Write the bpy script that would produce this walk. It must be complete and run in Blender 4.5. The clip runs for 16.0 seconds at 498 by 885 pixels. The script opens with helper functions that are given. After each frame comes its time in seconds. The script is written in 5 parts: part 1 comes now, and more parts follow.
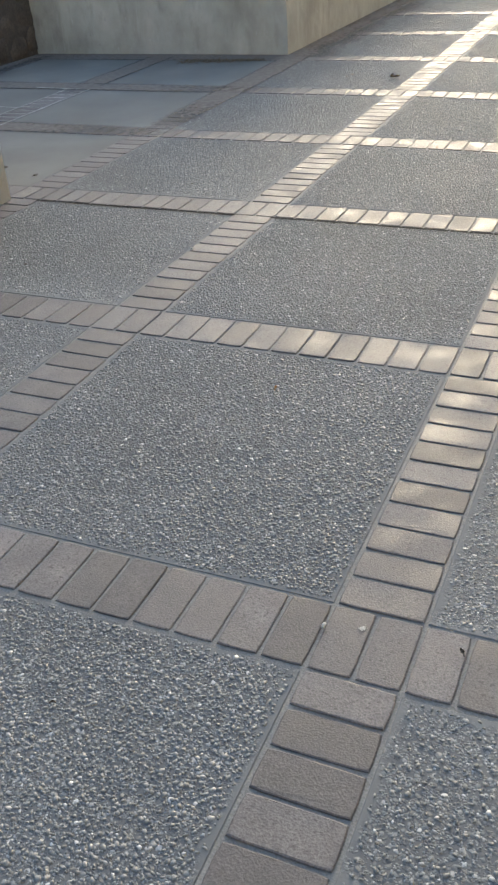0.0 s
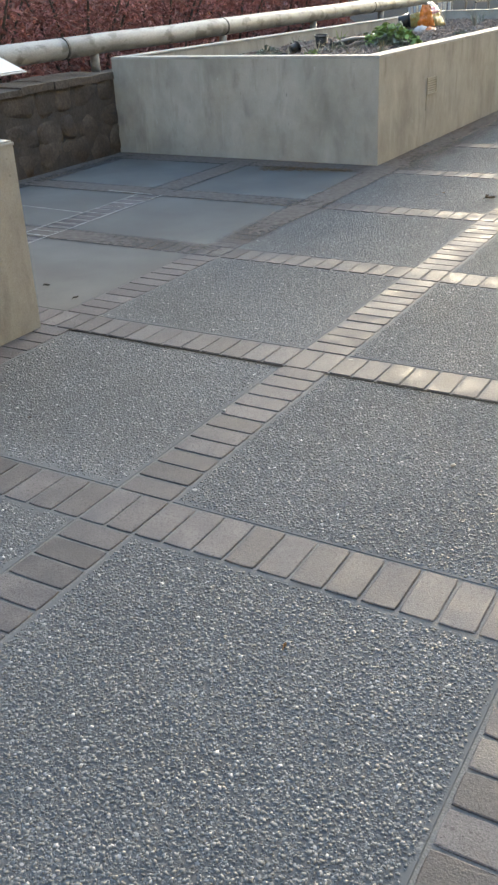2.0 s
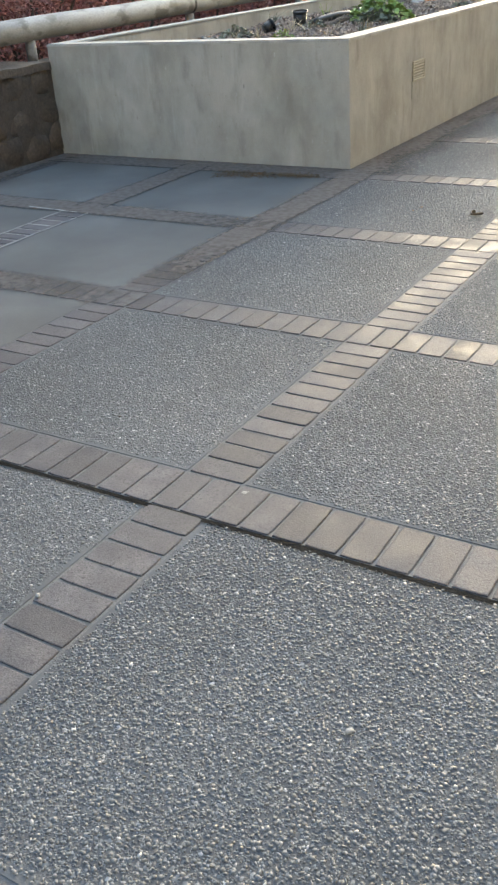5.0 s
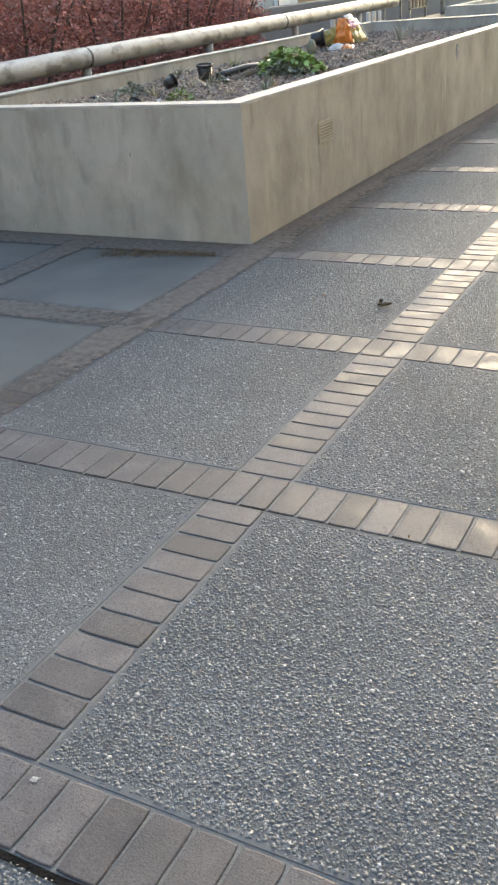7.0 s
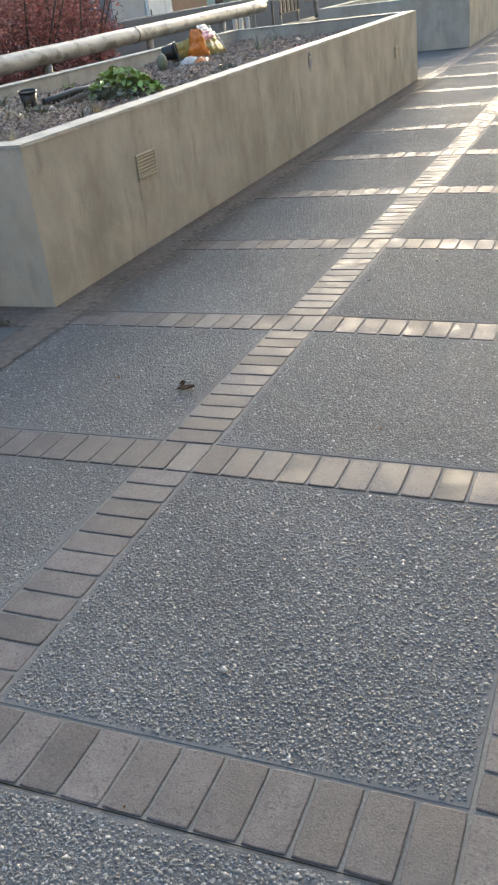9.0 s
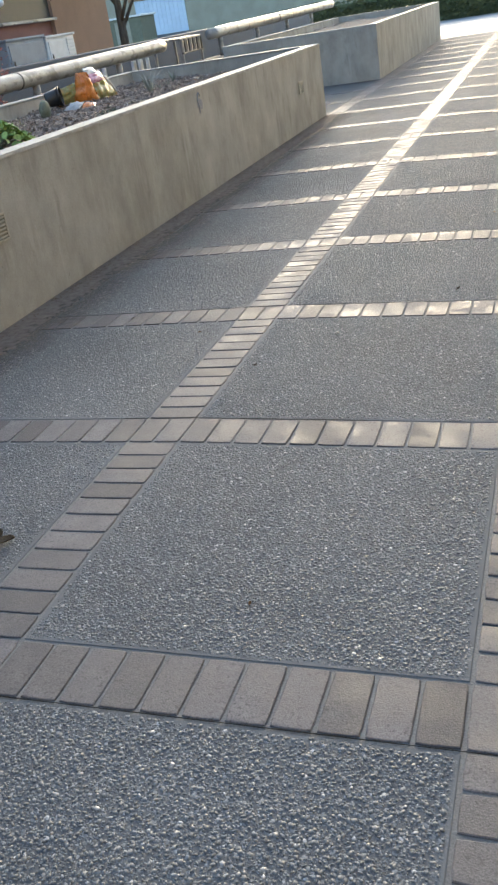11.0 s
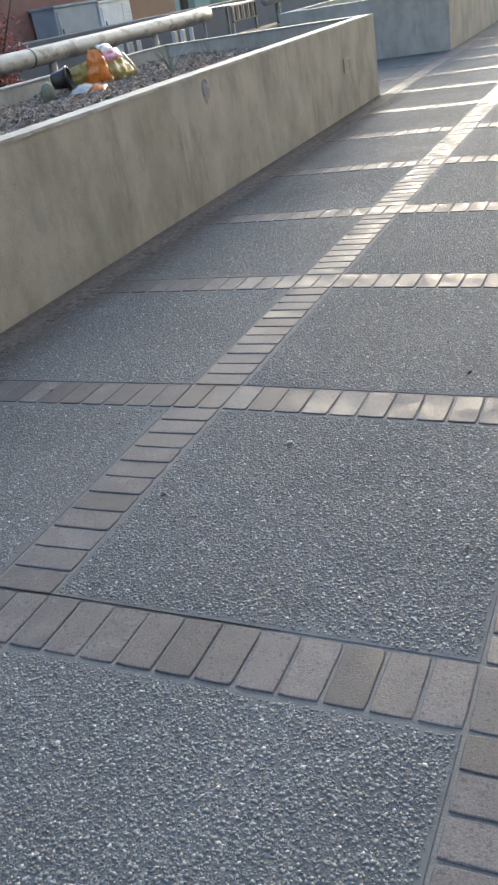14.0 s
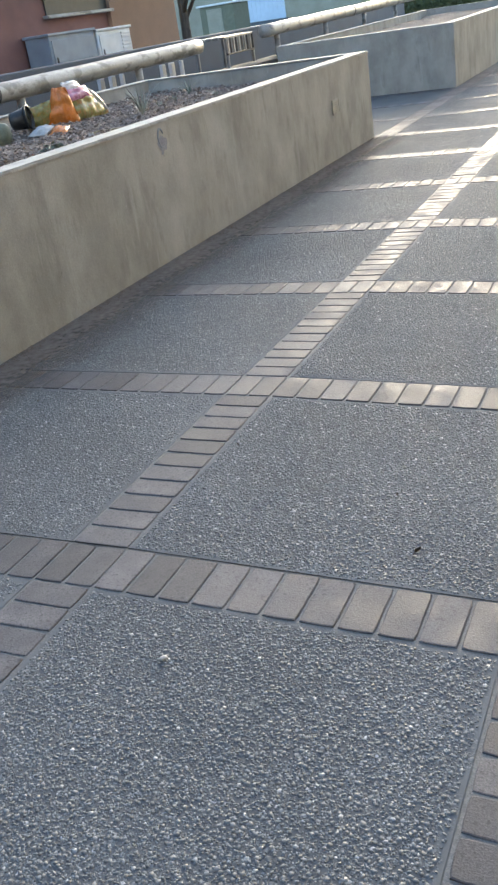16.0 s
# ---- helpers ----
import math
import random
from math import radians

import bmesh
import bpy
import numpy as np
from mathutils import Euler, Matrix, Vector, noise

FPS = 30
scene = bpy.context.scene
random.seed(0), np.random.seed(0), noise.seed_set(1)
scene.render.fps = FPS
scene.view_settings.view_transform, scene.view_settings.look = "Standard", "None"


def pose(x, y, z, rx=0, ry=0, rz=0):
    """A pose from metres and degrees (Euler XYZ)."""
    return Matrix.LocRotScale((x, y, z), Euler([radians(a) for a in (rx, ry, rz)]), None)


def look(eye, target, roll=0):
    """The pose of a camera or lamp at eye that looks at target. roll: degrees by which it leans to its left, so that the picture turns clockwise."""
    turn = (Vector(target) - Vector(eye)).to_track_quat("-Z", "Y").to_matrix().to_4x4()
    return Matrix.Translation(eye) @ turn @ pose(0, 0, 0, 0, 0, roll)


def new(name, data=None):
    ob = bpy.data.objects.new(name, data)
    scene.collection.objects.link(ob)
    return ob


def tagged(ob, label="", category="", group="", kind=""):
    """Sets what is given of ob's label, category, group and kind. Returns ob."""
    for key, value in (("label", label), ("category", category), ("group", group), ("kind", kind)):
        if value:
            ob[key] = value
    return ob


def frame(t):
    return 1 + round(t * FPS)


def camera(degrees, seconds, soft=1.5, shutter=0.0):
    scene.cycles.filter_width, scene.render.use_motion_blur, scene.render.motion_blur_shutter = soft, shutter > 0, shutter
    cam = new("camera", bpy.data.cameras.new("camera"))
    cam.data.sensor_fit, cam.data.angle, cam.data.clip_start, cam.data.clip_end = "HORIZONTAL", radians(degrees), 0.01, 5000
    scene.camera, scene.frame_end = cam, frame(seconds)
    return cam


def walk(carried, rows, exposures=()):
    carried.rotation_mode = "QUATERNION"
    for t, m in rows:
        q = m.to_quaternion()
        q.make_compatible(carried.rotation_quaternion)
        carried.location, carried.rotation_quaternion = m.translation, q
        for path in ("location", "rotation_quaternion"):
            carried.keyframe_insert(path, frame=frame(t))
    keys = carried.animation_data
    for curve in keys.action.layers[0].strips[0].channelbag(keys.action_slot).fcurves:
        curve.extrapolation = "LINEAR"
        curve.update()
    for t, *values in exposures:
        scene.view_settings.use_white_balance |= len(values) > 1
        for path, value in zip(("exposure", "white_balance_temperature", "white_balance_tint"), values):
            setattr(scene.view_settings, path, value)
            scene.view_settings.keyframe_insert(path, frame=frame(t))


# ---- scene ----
cam = camera(30.7, 16.0, soft=2.5)
PATH = [
    (0, (1.713, -7.929, 1.367), (0.988, -6.394, 0.31), -4.2),
    (0.5, (1.606, -7.711, 1.389), (0.852, -6.158, 0.379), -3.3),
    (1, (1.61, -7.517, 1.413), (0.795, -5.982, 0.423), -3.4),
    (1.5, (1.626, -7.331, 1.427), (0.727, -5.794, 0.516), -3.0),
    (2, (1.556, -7.115, 1.409), (0.636, -5.587, 0.506), -2.8),
    (2.5, (1.486, -6.901, 1.4), (0.633, -5.361, 0.452), -3.8),
    (3, (1.504, -6.671, 1.409), (0.598, -5.168, 0.45), -3.9),
    (3.2, (1.512, -6.591, 1.406), (0.565, -5.11, 0.452), -3.7),
    (5.3, (1.314, -5.643, 1.396), (0.36, -4.164, 0.446), -4.3),
    (5.5, (1.256, -5.537, 1.392), (0.311, -4.045, 0.452), -4.2),
    (6, (1.198, -5.336, 1.402), (0.305, -3.818, 0.454), -3.7),
    (6.5, (1.242, -5.104, 1.422), (0.333, -3.562, 0.53), -4.8),
    (7, (1.274, -4.879, 1.466), (0.393, -3.324, 0.569), -4.8),
    (7.5, (1.236, -4.607, 1.458), (0.455, -2.986, 0.583), -4.9),
    (8, (1.311, -4.354, 1.452), (0.6, -2.722, 0.54), -5.1),
    (8.2, (1.352, -4.238, 1.459), (0.633, -2.612, 0.542), -5.4),
    (10.3, (1.454, -3.134, 1.379), (0.686, -1.503, 0.514), -9.8),
    (10.5, (1.448, -3.048, 1.367), (0.689, -1.401, 0.522), -9.6),
    (11, (1.403, -2.78, 1.347), (0.752, -1.091, 0.496), -9.4),
    (11.5, (1.431, -2.56, 1.348), (0.807, -0.879, 0.463), -9.6),
    (12, (1.478, -2.322, 1.343), (0.813, -0.665, 0.441), -9.6),
    (12.5, (1.453, -2.076, 1.347), (0.807, -0.412, 0.443), -9.5),
    (13, (1.445, -1.859, 1.336), (0.797, -0.203, 0.42), -9.6),
    (13.5, (1.519, -1.617, 1.34), (0.796, 0.025, 0.457), -10.0),
    (14, (1.527, -1.43, 1.343), (0.722, 0.169, 0.451), -9.9),
    (14.5, (1.478, -1.198, 1.366), (0.71, 0.436, 0.506), -8.2),
    (15, (1.52, -0.938, 1.354), (0.793, 0.685, 0.439), -9.4),
    (15.5, (1.591, -0.716, 1.374), (0.763, 0.873, 0.484), -9.7),
    (16, (1.527, -0.457, 1.368), (0.695, 1.152, 0.52), -9.0),
]
walk(cam, [(t, look(eye, target, roll)) for t, eye, target, roll in PATH], exposures=[(0, 2.55, 6700, 6), (2.5, 2.68, 6650, 5), (6, 2.82, 7000, 6), (8, 2.60, 6800, 7), (11, 2.36, 6450, 7), (13, 2.34, 6200, 7), (16, 2.50, 6250, 7)])

# ---- light ----
SUN_AZ, SUN_EL = -12.0, 11.0       # degrees from +y towards +x, and above the horizon
world = bpy.data.worlds.new("sky_world")
scene.world = world
world.use_nodes = True
wn = world.node_tree.nodes
sky = wn.new("ShaderNodeTexSky")
sky.sky_type = "NISHITA"
sky.sun_disc = False
sky.sun_elevation = radians(SUN_EL)
sky.sun_rotation = radians(SUN_AZ)
sky.air_density, sky.dust_density, sky.ozone_density = 1.0, 2.0, 1.5
wn["Background"].inputs["Strength"].default_value = 0.15
world.node_tree.links.new(sky.outputs["Color"], wn["Background"].inputs["Color"])
sun = new("sun", bpy.data.lights.new("sun", "SUN"))
sun.data.energy, sun.data.angle, sun.data.color = 0.45, radians(12.0), (1.0, 0.93, 0.82)
sd = Vector((math.sin(radians(SUN_AZ)) * math.cos(radians(SUN_EL)), math.cos(radians(SUN_AZ)) * math.cos(radians(SUN_EL)), math.sin(radians(SUN_EL))))
sun.matrix_world = look(sd * 60, (0, 0, 0))


# ---- materials ----
def material(name, stops, scale=8.0, detail=6.0, rough=0.7, bump=0.3, grain=60.0, stretch=(1, 1, 1), spread=0.0, island=False, fine=0.25,
             metal=0.0, spec=0.5, blotch=None, depth=0.01, rough_var=0.1):
    """Colour ramp on noise, darkened and lightened by a finer grain, with relief. spread: shift of value from piece to piece."""
    m = bpy.data.materials.new(name)
    m.use_nodes = True
    n, l = m.node_tree.nodes, m.node_tree.links
    b = n["Principled BSDF"]
    co = n.new("ShaderNodeTexCoord")
    mp = n.new("ShaderNodeMapping")
    mp.inputs["Scale"].default_value = stretch
    geo = n.new("ShaderNodeNewGeometry")
    l.new(geo.outputs["Position"], mp.inputs["Vector"])
    big = n.new("ShaderNodeTexNoise")
    big.inputs["Scale"].default_value, big.inputs["Detail"].default_value = scale, detail
    l.new(mp.outputs["Vector"], big.inputs["Vector"])
    small = n.new("ShaderNodeTexNoise")
    small.inputs["Scale"].default_value, small.inputs["Detail"].default_value = grain, 4.0
    l.new(mp.outputs["Vector"], small.inputs["Vector"])
    ramp = n.new("ShaderNodeValToRGB")
    ramp.color_ramp.elements[0].position, ramp.color_ramp.elements[1].position = 0.3, 0.7
    for k, c in enumerate(stops):
        if k == 0:
            e = ramp.color_ramp.elements[0]
        elif k == len(stops) - 1:
            e = ramp.color_ramp.elements[-1]
        else:
            e = ramp.color_ramp.elements.new(0.3 + 0.4 * k / (len(stops) - 1))
        e.color = (*c, 1)
    l.new(big.outputs["Fac"], ramp.inputs["Fac"])
    val = n.new("ShaderNodeMapRange")
    val.inputs["From Min"].default_value, val.inputs["From Max"].default_value = 0.25, 0.75
    val.inputs["To Min"].default_value, val.inputs["To Max"].default_value = 1 - fine, 1 + fine
    l.new(small.outputs["Fac"], val.inputs["Value"])
    hsv = n.new("ShaderNodeHueSaturation")
    l.new(ramp.outputs["Color"], hsv.inputs["Color"])
    last = val.outputs["Result"]
    if spread:
        if island:
            rnd = geo.outputs["Random Per Island"]
        else:
            rnd = n.new("ShaderNodeObjectInfo").outputs["Random"]
        sh = n.new("ShaderNodeMapRange")
        sh.inputs["To Min"].default_value, sh.inputs["To Max"].default_value = 1 - spread, 1 + spread
        l.new(rnd, sh.inputs["Value"])
        mul = n.new("ShaderNodeMath")
        mul.operation = "MULTIPLY"
        l.new(last, mul.inputs[0])
        l.new(sh.outputs["Result"], mul.inputs[1])
        last = mul.outputs["Value"]
    l.new(last, hsv.inputs["Value"])
    colour = hsv.outputs["Color"]
    if blotch:
        spot = n.new("ShaderNodeTexNoise")
        spot.inputs["Scale"].default_value, spot.inputs["Detail"].default_value = blotch[1], 8.0
        l.new(mp.outputs["Vector"], spot.inputs["Vector"])
        cut = n.new("ShaderNodeMapRange")
        cut.inputs["From Min"].default_value, cut.inputs["From Max"].default_value = blotch[2], blotch[2] + 0.09
        l.new(spot.outputs["Fac"], cut.inputs["Value"])
        amount = n.new("ShaderNodeMath")
        amount.operation = "MULTIPLY"
        amount.inputs[1].default_value = blotch[3]
        l.new(cut.outputs["Result"], amount.inputs[0])
        mix = n.new("ShaderNodeMix")
        mix.data_type = "RGBA"
        mix.inputs["B"].default_value = (*blotch[0], 1)
        l.new(amount.outputs["Value"], mix.inputs["Factor"])
        l.new(colour, mix.inputs["A"])
        colour = mix.outputs["Result"]
    l.new(colour, b.inputs["Base Color"])
    rr = n.new("ShaderNodeMapRange")
    rr.inputs["From Min"].default_value, rr.inputs["From Max"].default_value = 0.3, 0.7
    rr.inputs["To Min"].default_value, rr.inputs["To Max"].default_value = max(0.02, rough - rough_var), min(1, rough + rough_var)
    l.new(big.outputs["Fac"], rr.inputs["Value"])
    l.new(rr.outputs["Result"], b.inputs["Roughness"])
    b.inputs["Metallic"].default_value = metal
    b.inputs["Specular IOR Level"].default_value = spec
    if bump:
        bp = n.new("ShaderNodeBump")
        bp.inputs["Strength"].default_value, bp.inputs["Distance"].default_value = bump, depth
        l.new(small.outputs["Fac"], bp.inputs["Height"])
        l.new(bp.outputs["Normal"], b.inputs["Normal"])
    return m


def aggregate_material():
    """Exposed aggregate: grey mortar packed with small rounded stones of many greys."""
    m = bpy.data.materials.new("exposed_aggregate")
    m.use_nodes = True
    n, l = m.node_tree.nodes, m.node_tree.links
    b = n["Principled BSDF"]
    geo = n.new("ShaderNodeNewGeometry")
    warp = n.new("ShaderNodeTexNoise")
    warp.inputs["Scale"].default_value = 45.0
    l.new(geo.outputs["Position"], warp.inputs["Vector"])
    add = n.new("ShaderNodeVectorMath")
    add.operation = "MULTIPLY_ADD"
    add.inputs[1].default_value = (0.012, 0.012, 0.012)
    l.new(warp.outputs["Color"], add.inputs[0])
    l.new(geo.outputs["Position"], add.inputs[2])
    heights = []
    colours = []
    for scale in (88.0, 170.0):
        v = n.new("ShaderNodeTexVoronoi")
        v.inputs["Scale"].default_value = scale
        l.new(add.outputs["Vector"], v.inputs["Vector"])
        r = n.new("ShaderNodeValToRGB")
        r.color_ramp.interpolation = "CONSTANT"
        tones = ((0.0, (0.100, 0.104, 0.108)), (0.2, (0.134, 0.139, 0.143)), (0.42, (0.165, 0.170, 0.173)), (0.6, (0.135, 0.132, 0.129)), (0.7, (0.195, 0.20, 0.20)), (0.88, (0.26, 0.263, 0.26)), (0.97, (0.40, 0.398, 0.39)))
        for k, (p, c) in enumerate(tones):
            e = r.color_ramp.elements[0] if k == 0 else r.color_ramp.elements[1] if k == 1 else r.color_ramp.elements.new(p)
            e.position, e.color = p, (*c, 1)
        sep = n.new("ShaderNodeSeparateColor")
        l.new(v.outputs["Color"], sep.inputs["Color"])
        l.new(sep.outputs["Red"], r.inputs["Fac"])
        h = n.new("ShaderNodeMapRange")
        h.inputs["From Min"].default_value, h.inputs["From Max"].default_value = 0.2, 0.62
        h.inputs["To Min"].default_value, h.inputs["To Max"].default_value = 1.0, 0.0
        l.new(v.outputs["Distance"], h.inputs["Value"])
        heights.append(h.outputs["Result"])
        colours.append(r.outputs["Color"])
    pick = n.new("ShaderNodeTexNoise")
    pick.inputs["Scale"].default_value = 70.0
    l.new(geo.outputs["Position"], pick.inputs["Vector"])
    st = n.new("ShaderNodeMapRange")
    st.inputs["From Min"].default_value, st.inputs["From Max"].default_value = 0.46, 0.5
    l.new(pick.outputs["Fac"], st.inputs["Value"])
    mx = n.new("ShaderNodeMix")
    mx.data_type = "RGBA"
    l.new(st.outputs["Result"], mx.inputs["Factor"])
    l.new(colours[0], mx.inputs["A"])
    l.new(colours[1], mx.inputs["B"])
    hm = n.new("ShaderNodeMix")
    l.new(st.outputs["Result"], hm.inputs["Factor"])
    l.new(heights[0], hm.inputs["A"])
    l.new(heights[1], hm.inputs["B"])
    mortar = n.new("ShaderNodeMix")
    mortar.data_type = "RGBA"
    mortar.inputs["A"].default_value = (0.098, 0.102, 0.107, 1)
    edge = n.new("ShaderNodeMapRange")
    edge.inputs["From Min"].default_value, edge.inputs["From Max"].default_value = 0.1, 0.45
    l.new(hm.outputs["Result"], edge.inputs["Value"])
    l.new(edge.outputs["Result"], mortar.inputs["Factor"])
    l.new(mx.outputs["Result"], mortar.inputs["B"])
    # smooth trowelled margin where each panel meets the brick bands
    xyz = n.new("ShaderNodeSeparateXYZ")
    l.new(geo.outputs["Position"], xyz.inputs["Vector"])
    gaps = []
    for axis in ("X", "Y"):
        fold = n.new("ShaderNodeMath")
        fold.operation = "PINGPONG"
        fold.inputs[1].default_value = 13 * 0.1016 / 2
        l.new(xyz.outputs[axis], fold.inputs[0])
        gaps.append(fold.outputs["Value"])
    near = n.new("ShaderNodeMath")
    near.operation = "MINIMUM"
    l.new(gaps[0], near.inputs[0])
    l.new(gaps[1], near.inputs[1])
    ragged = n.new("ShaderNodeTexNoise")
    ragged.inputs["Scale"].default_value, ragged.inputs["Detail"].default_value = 11.0, 8.0
    l.new(geo.outputs["Position"], ragged.inputs["Vector"])
    wobble = n.new("ShaderNodeMath")
    wobble.operation = "MULTIPLY_ADD"
    wobble.inputs[1].default_value = -0.12
    l.new(ragged.outputs["Fac"], wobble.inputs[0])
    l.new(near.outputs["Value"], wobble.inputs[2])
    inner = n.new("ShaderNodeMapRange")
    inner.inputs["From Min"].default_value, inner.inputs["From Max"].default_value = 0.046, 0.078
    l.new(wobble.outputs["Value"], inner.inputs["Value"])
    margin = n.new("ShaderNodeMix")
    margin.data_type = "RGBA"
    margin.inputs["A"].default_value = (0.125, 0.130, 0.136, 1)
    l.new(inner.outputs["Result"], margin.inputs["Factor"])
    l.new(mortar.outputs["Result"], margin.inputs["B"])
    relief = n.new("ShaderNodeMix")
    relief.inputs["A"].default_value = 0.7
    l.new(inner.outputs["Result"], relief.inputs["Factor"])
    l.new(hm.outputs["Result"], relief.inputs["B"])
    cloud = n.new("ShaderNodeTexNoise")
    cloud.inputs["Scale"].default_value, cloud.inputs["Detail"].default_value = 1.6, 5.0
    l.new(geo.outputs["Position"], cloud.inputs["Vector"])
    cm = n.new("ShaderNodeMapRange")
    cm.inputs["From Min"].default_value, cm.inputs["From Max"].default_value = 0.3, 0.7
    cm.inputs["To Min"].default_value, cm.inputs["To Max"].default_value = 0.85, 1.15
    l.new(cloud.outputs["Fac"], cm.inputs["Value"])
    hsv = n.new("ShaderNodeHueSaturation")
    l.new(margin.outputs["Result"], hsv.inputs["Color"])
    l.new(cm.outputs["Result"], hsv.inputs["Value"])
    l.new(hsv.outputs["Color"], b.inputs["Base Color"])
    b.inputs["Roughness"].default_value = 0.88
    b.inputs["Specular IOR Level"].default_value = 0.22
    bp = n.new("ShaderNodeBump")
    bp.inputs["Strength"].default_value, bp.inputs["Distance"].default_value = 0.5, 0.004
    l.new(relief.outputs["Result"], bp.inputs["Height"])
    l.new(bp.outputs["Normal"], b.inputs["Normal"])
    return m


def concrete_material():
    """Board-cast concrete: cloudy grey-olive, with drip streaks, lime spots, dirt patches and small air holes."""
    m = bpy.data.materials.new("cast_concrete")
    m.use_nodes = True
    n, l = m.node_tree.nodes, m.node_tree.links
    b = n["Principled BSDF"]
    geo = n.new("ShaderNodeNewGeometry")

    def cloud(scale, detail, stretch=(1, 1, 1), rough=0.55):
        mp = n.new("ShaderNodeMapping")
        mp.inputs["Scale"].default_value = stretch
        l.new(geo.outputs["Position"], mp.inputs["Vector"])
        t = n.new("ShaderNodeTexNoise")
        t.inputs["Scale"].default_value, t.inputs["Detail"].default_value, t.inputs["Roughness"].default_value = scale, detail, rough
        l.new(mp.outputs["Vector"], t.inputs["Vector"])
        return t.outputs["Fac"]

    def span(value, lo, hi, a=0.0, c=1.0):
        r = n.new("ShaderNodeMapRange")
        r.inputs["From Min"].default_value, r.inputs["From Max"].default_value = lo, hi
        r.inputs["To Min"].default_value, r.inputs["To Max"].default_value = a, c
        l.new(value, r.inputs["Value"])
        return r.outputs["Result"]

    def over(base, colour, factor):
        x = n.new("ShaderNodeMix")
        x.data_type = "RGBA"
        x.inputs["B"].default_value = (*colour, 1)
        l.new(base, x.inputs["A"])
        l.new(factor, x.inputs["Factor"])
        return x.outputs["Result"]

    ramp = n.new("ShaderNodeValToRGB")
    ramp.color_ramp.elements[0].position, ramp.color_ramp.elements[0].color = 0.32, (0.285, 0.275, 0.243, 1)
    ramp.color_ramp.elements[1].position, ramp.color_ramp.elements[1].color = 0.68, (0.445, 0.432, 0.392, 1)
    l.new(cloud(2.2, 12, (1.5, 1.5, 1.0), 0.62), ramp.inputs["Fac"])
    colour = ramp.outputs["Color"]
    colour = over(colour, (0.215, 0.205, 0.175), span(cloud(5.0, 10, (1.6, 1.6, 0.5), 0.65), 0.54, 0.70, 0.0, 0.55))
    colour = over(colour, (0.50, 0.492, 0.46), span(cloud(7.0, 8, (1.6, 1.6, 0.16), 0.6), 0.60, 0.72, 0.0, 0.40))
    colour = over(colour, (0.55, 0.54, 0.51), span(cloud(21.0, 6, (1.2, 1.2, 0.7), 0.6), 0.68, 0.74, 0.0, 0.55))
    colour = over(colour, (0.16, 0.15, 0.125), span(cloud(38.0, 4), 0.70, 0.74, 0.0, 0.5))
    fine = n.new("ShaderNodeHueSaturation")
    l.new(colour, fine.inputs["Color"])
    l.new(span(cloud(150.0, 4), 0.25, 0.75, 0.88, 1.12), fine.inputs["Value"])
    l.new(fine.outputs["Color"], b.inputs["Base Color"])
    l.new(span(cloud(6.0, 6), 0.3, 0.7, 0.7, 0.9), b.inputs["Roughness"])
    b.inputs["Specular IOR Level"].default_value = 0.4
    bp = n.new("ShaderNodeBump")
    bp.inputs["Strength"].default_value, bp.inputs["Distance"].default_value = 0.4, 0.004
    l.new(cloud(60.0, 6), bp.inputs["Height"])
    l.new(bp.outputs["Normal"], b.inputs["Normal"])
    return m


def silt_material():
    """Fine brown dirt lying in ragged drifts; thins out over the width of each drift, by its own edge attribute."""
    m = bpy.data.materials.new("packed_silt")
    m.use_nodes = True
    n, l = m.node_tree.nodes, m.node_tree.links
    b = n["Principled BSDF"]
    geo = n.new("ShaderNodeNewGeometry")
    grain = n.new("ShaderNodeTexNoise")
    grain.inputs["Scale"].default_value, grain.inputs["Detail"].default_value = 26.0, 9.0
    l.new(geo.outputs["Position"], grain.inputs["Vector"])
    ramp = n.new("ShaderNodeValToRGB")
    ramp.color_ramp.elements[0].position, ramp.color_ramp.elements[0].color = 0.35, (0.112, 0.098, 0.089, 1)
    ramp.color_ramp.elements[1].position, ramp.color_ramp.elements[1].color = 0.68, (0.175, 0.155, 0.142, 1)
    l.new(grain.outputs["Fac"], ramp.inputs["Fac"])
    l.new(ramp.outputs["Color"], b.inputs["Base Color"])
    b.inputs["Roughness"].default_value = 0.95
    b.inputs["Specular IOR Level"].default_value = 0.15
    cover = n.new("ShaderNodeAttribute")
    cover.attribute_name = "cover"
    add = n.new("ShaderNodeMath")
    add.operation = "MULTIPLY_ADD"
    add.inputs[1].default_value = 0.6
    l.new(grain.outputs["Fac"], add.inputs[0])
    l.new(cover.outputs["Fac"], add.inputs[2])
    cut = n.new("ShaderNodeMapRange")
    cut.inputs["From Min"].default_value, cut.inputs["From Max"].default_value = 0.42, 1.12
    l.new(add.outputs["Value"], cut.inputs["Value"])
    l.new(cut.outputs["Result"], b.inputs["Alpha"])
    bp = n.new("ShaderNodeBump")
    bp.inputs["Strength"].default_value, bp.inputs["Distance"].default_value = 0.4, 0.003
    l.new(grain.outputs["Fac"], bp.inputs["Height"])
    l.new(bp.outputs["Normal"], b.inputs["Normal"])
    return m


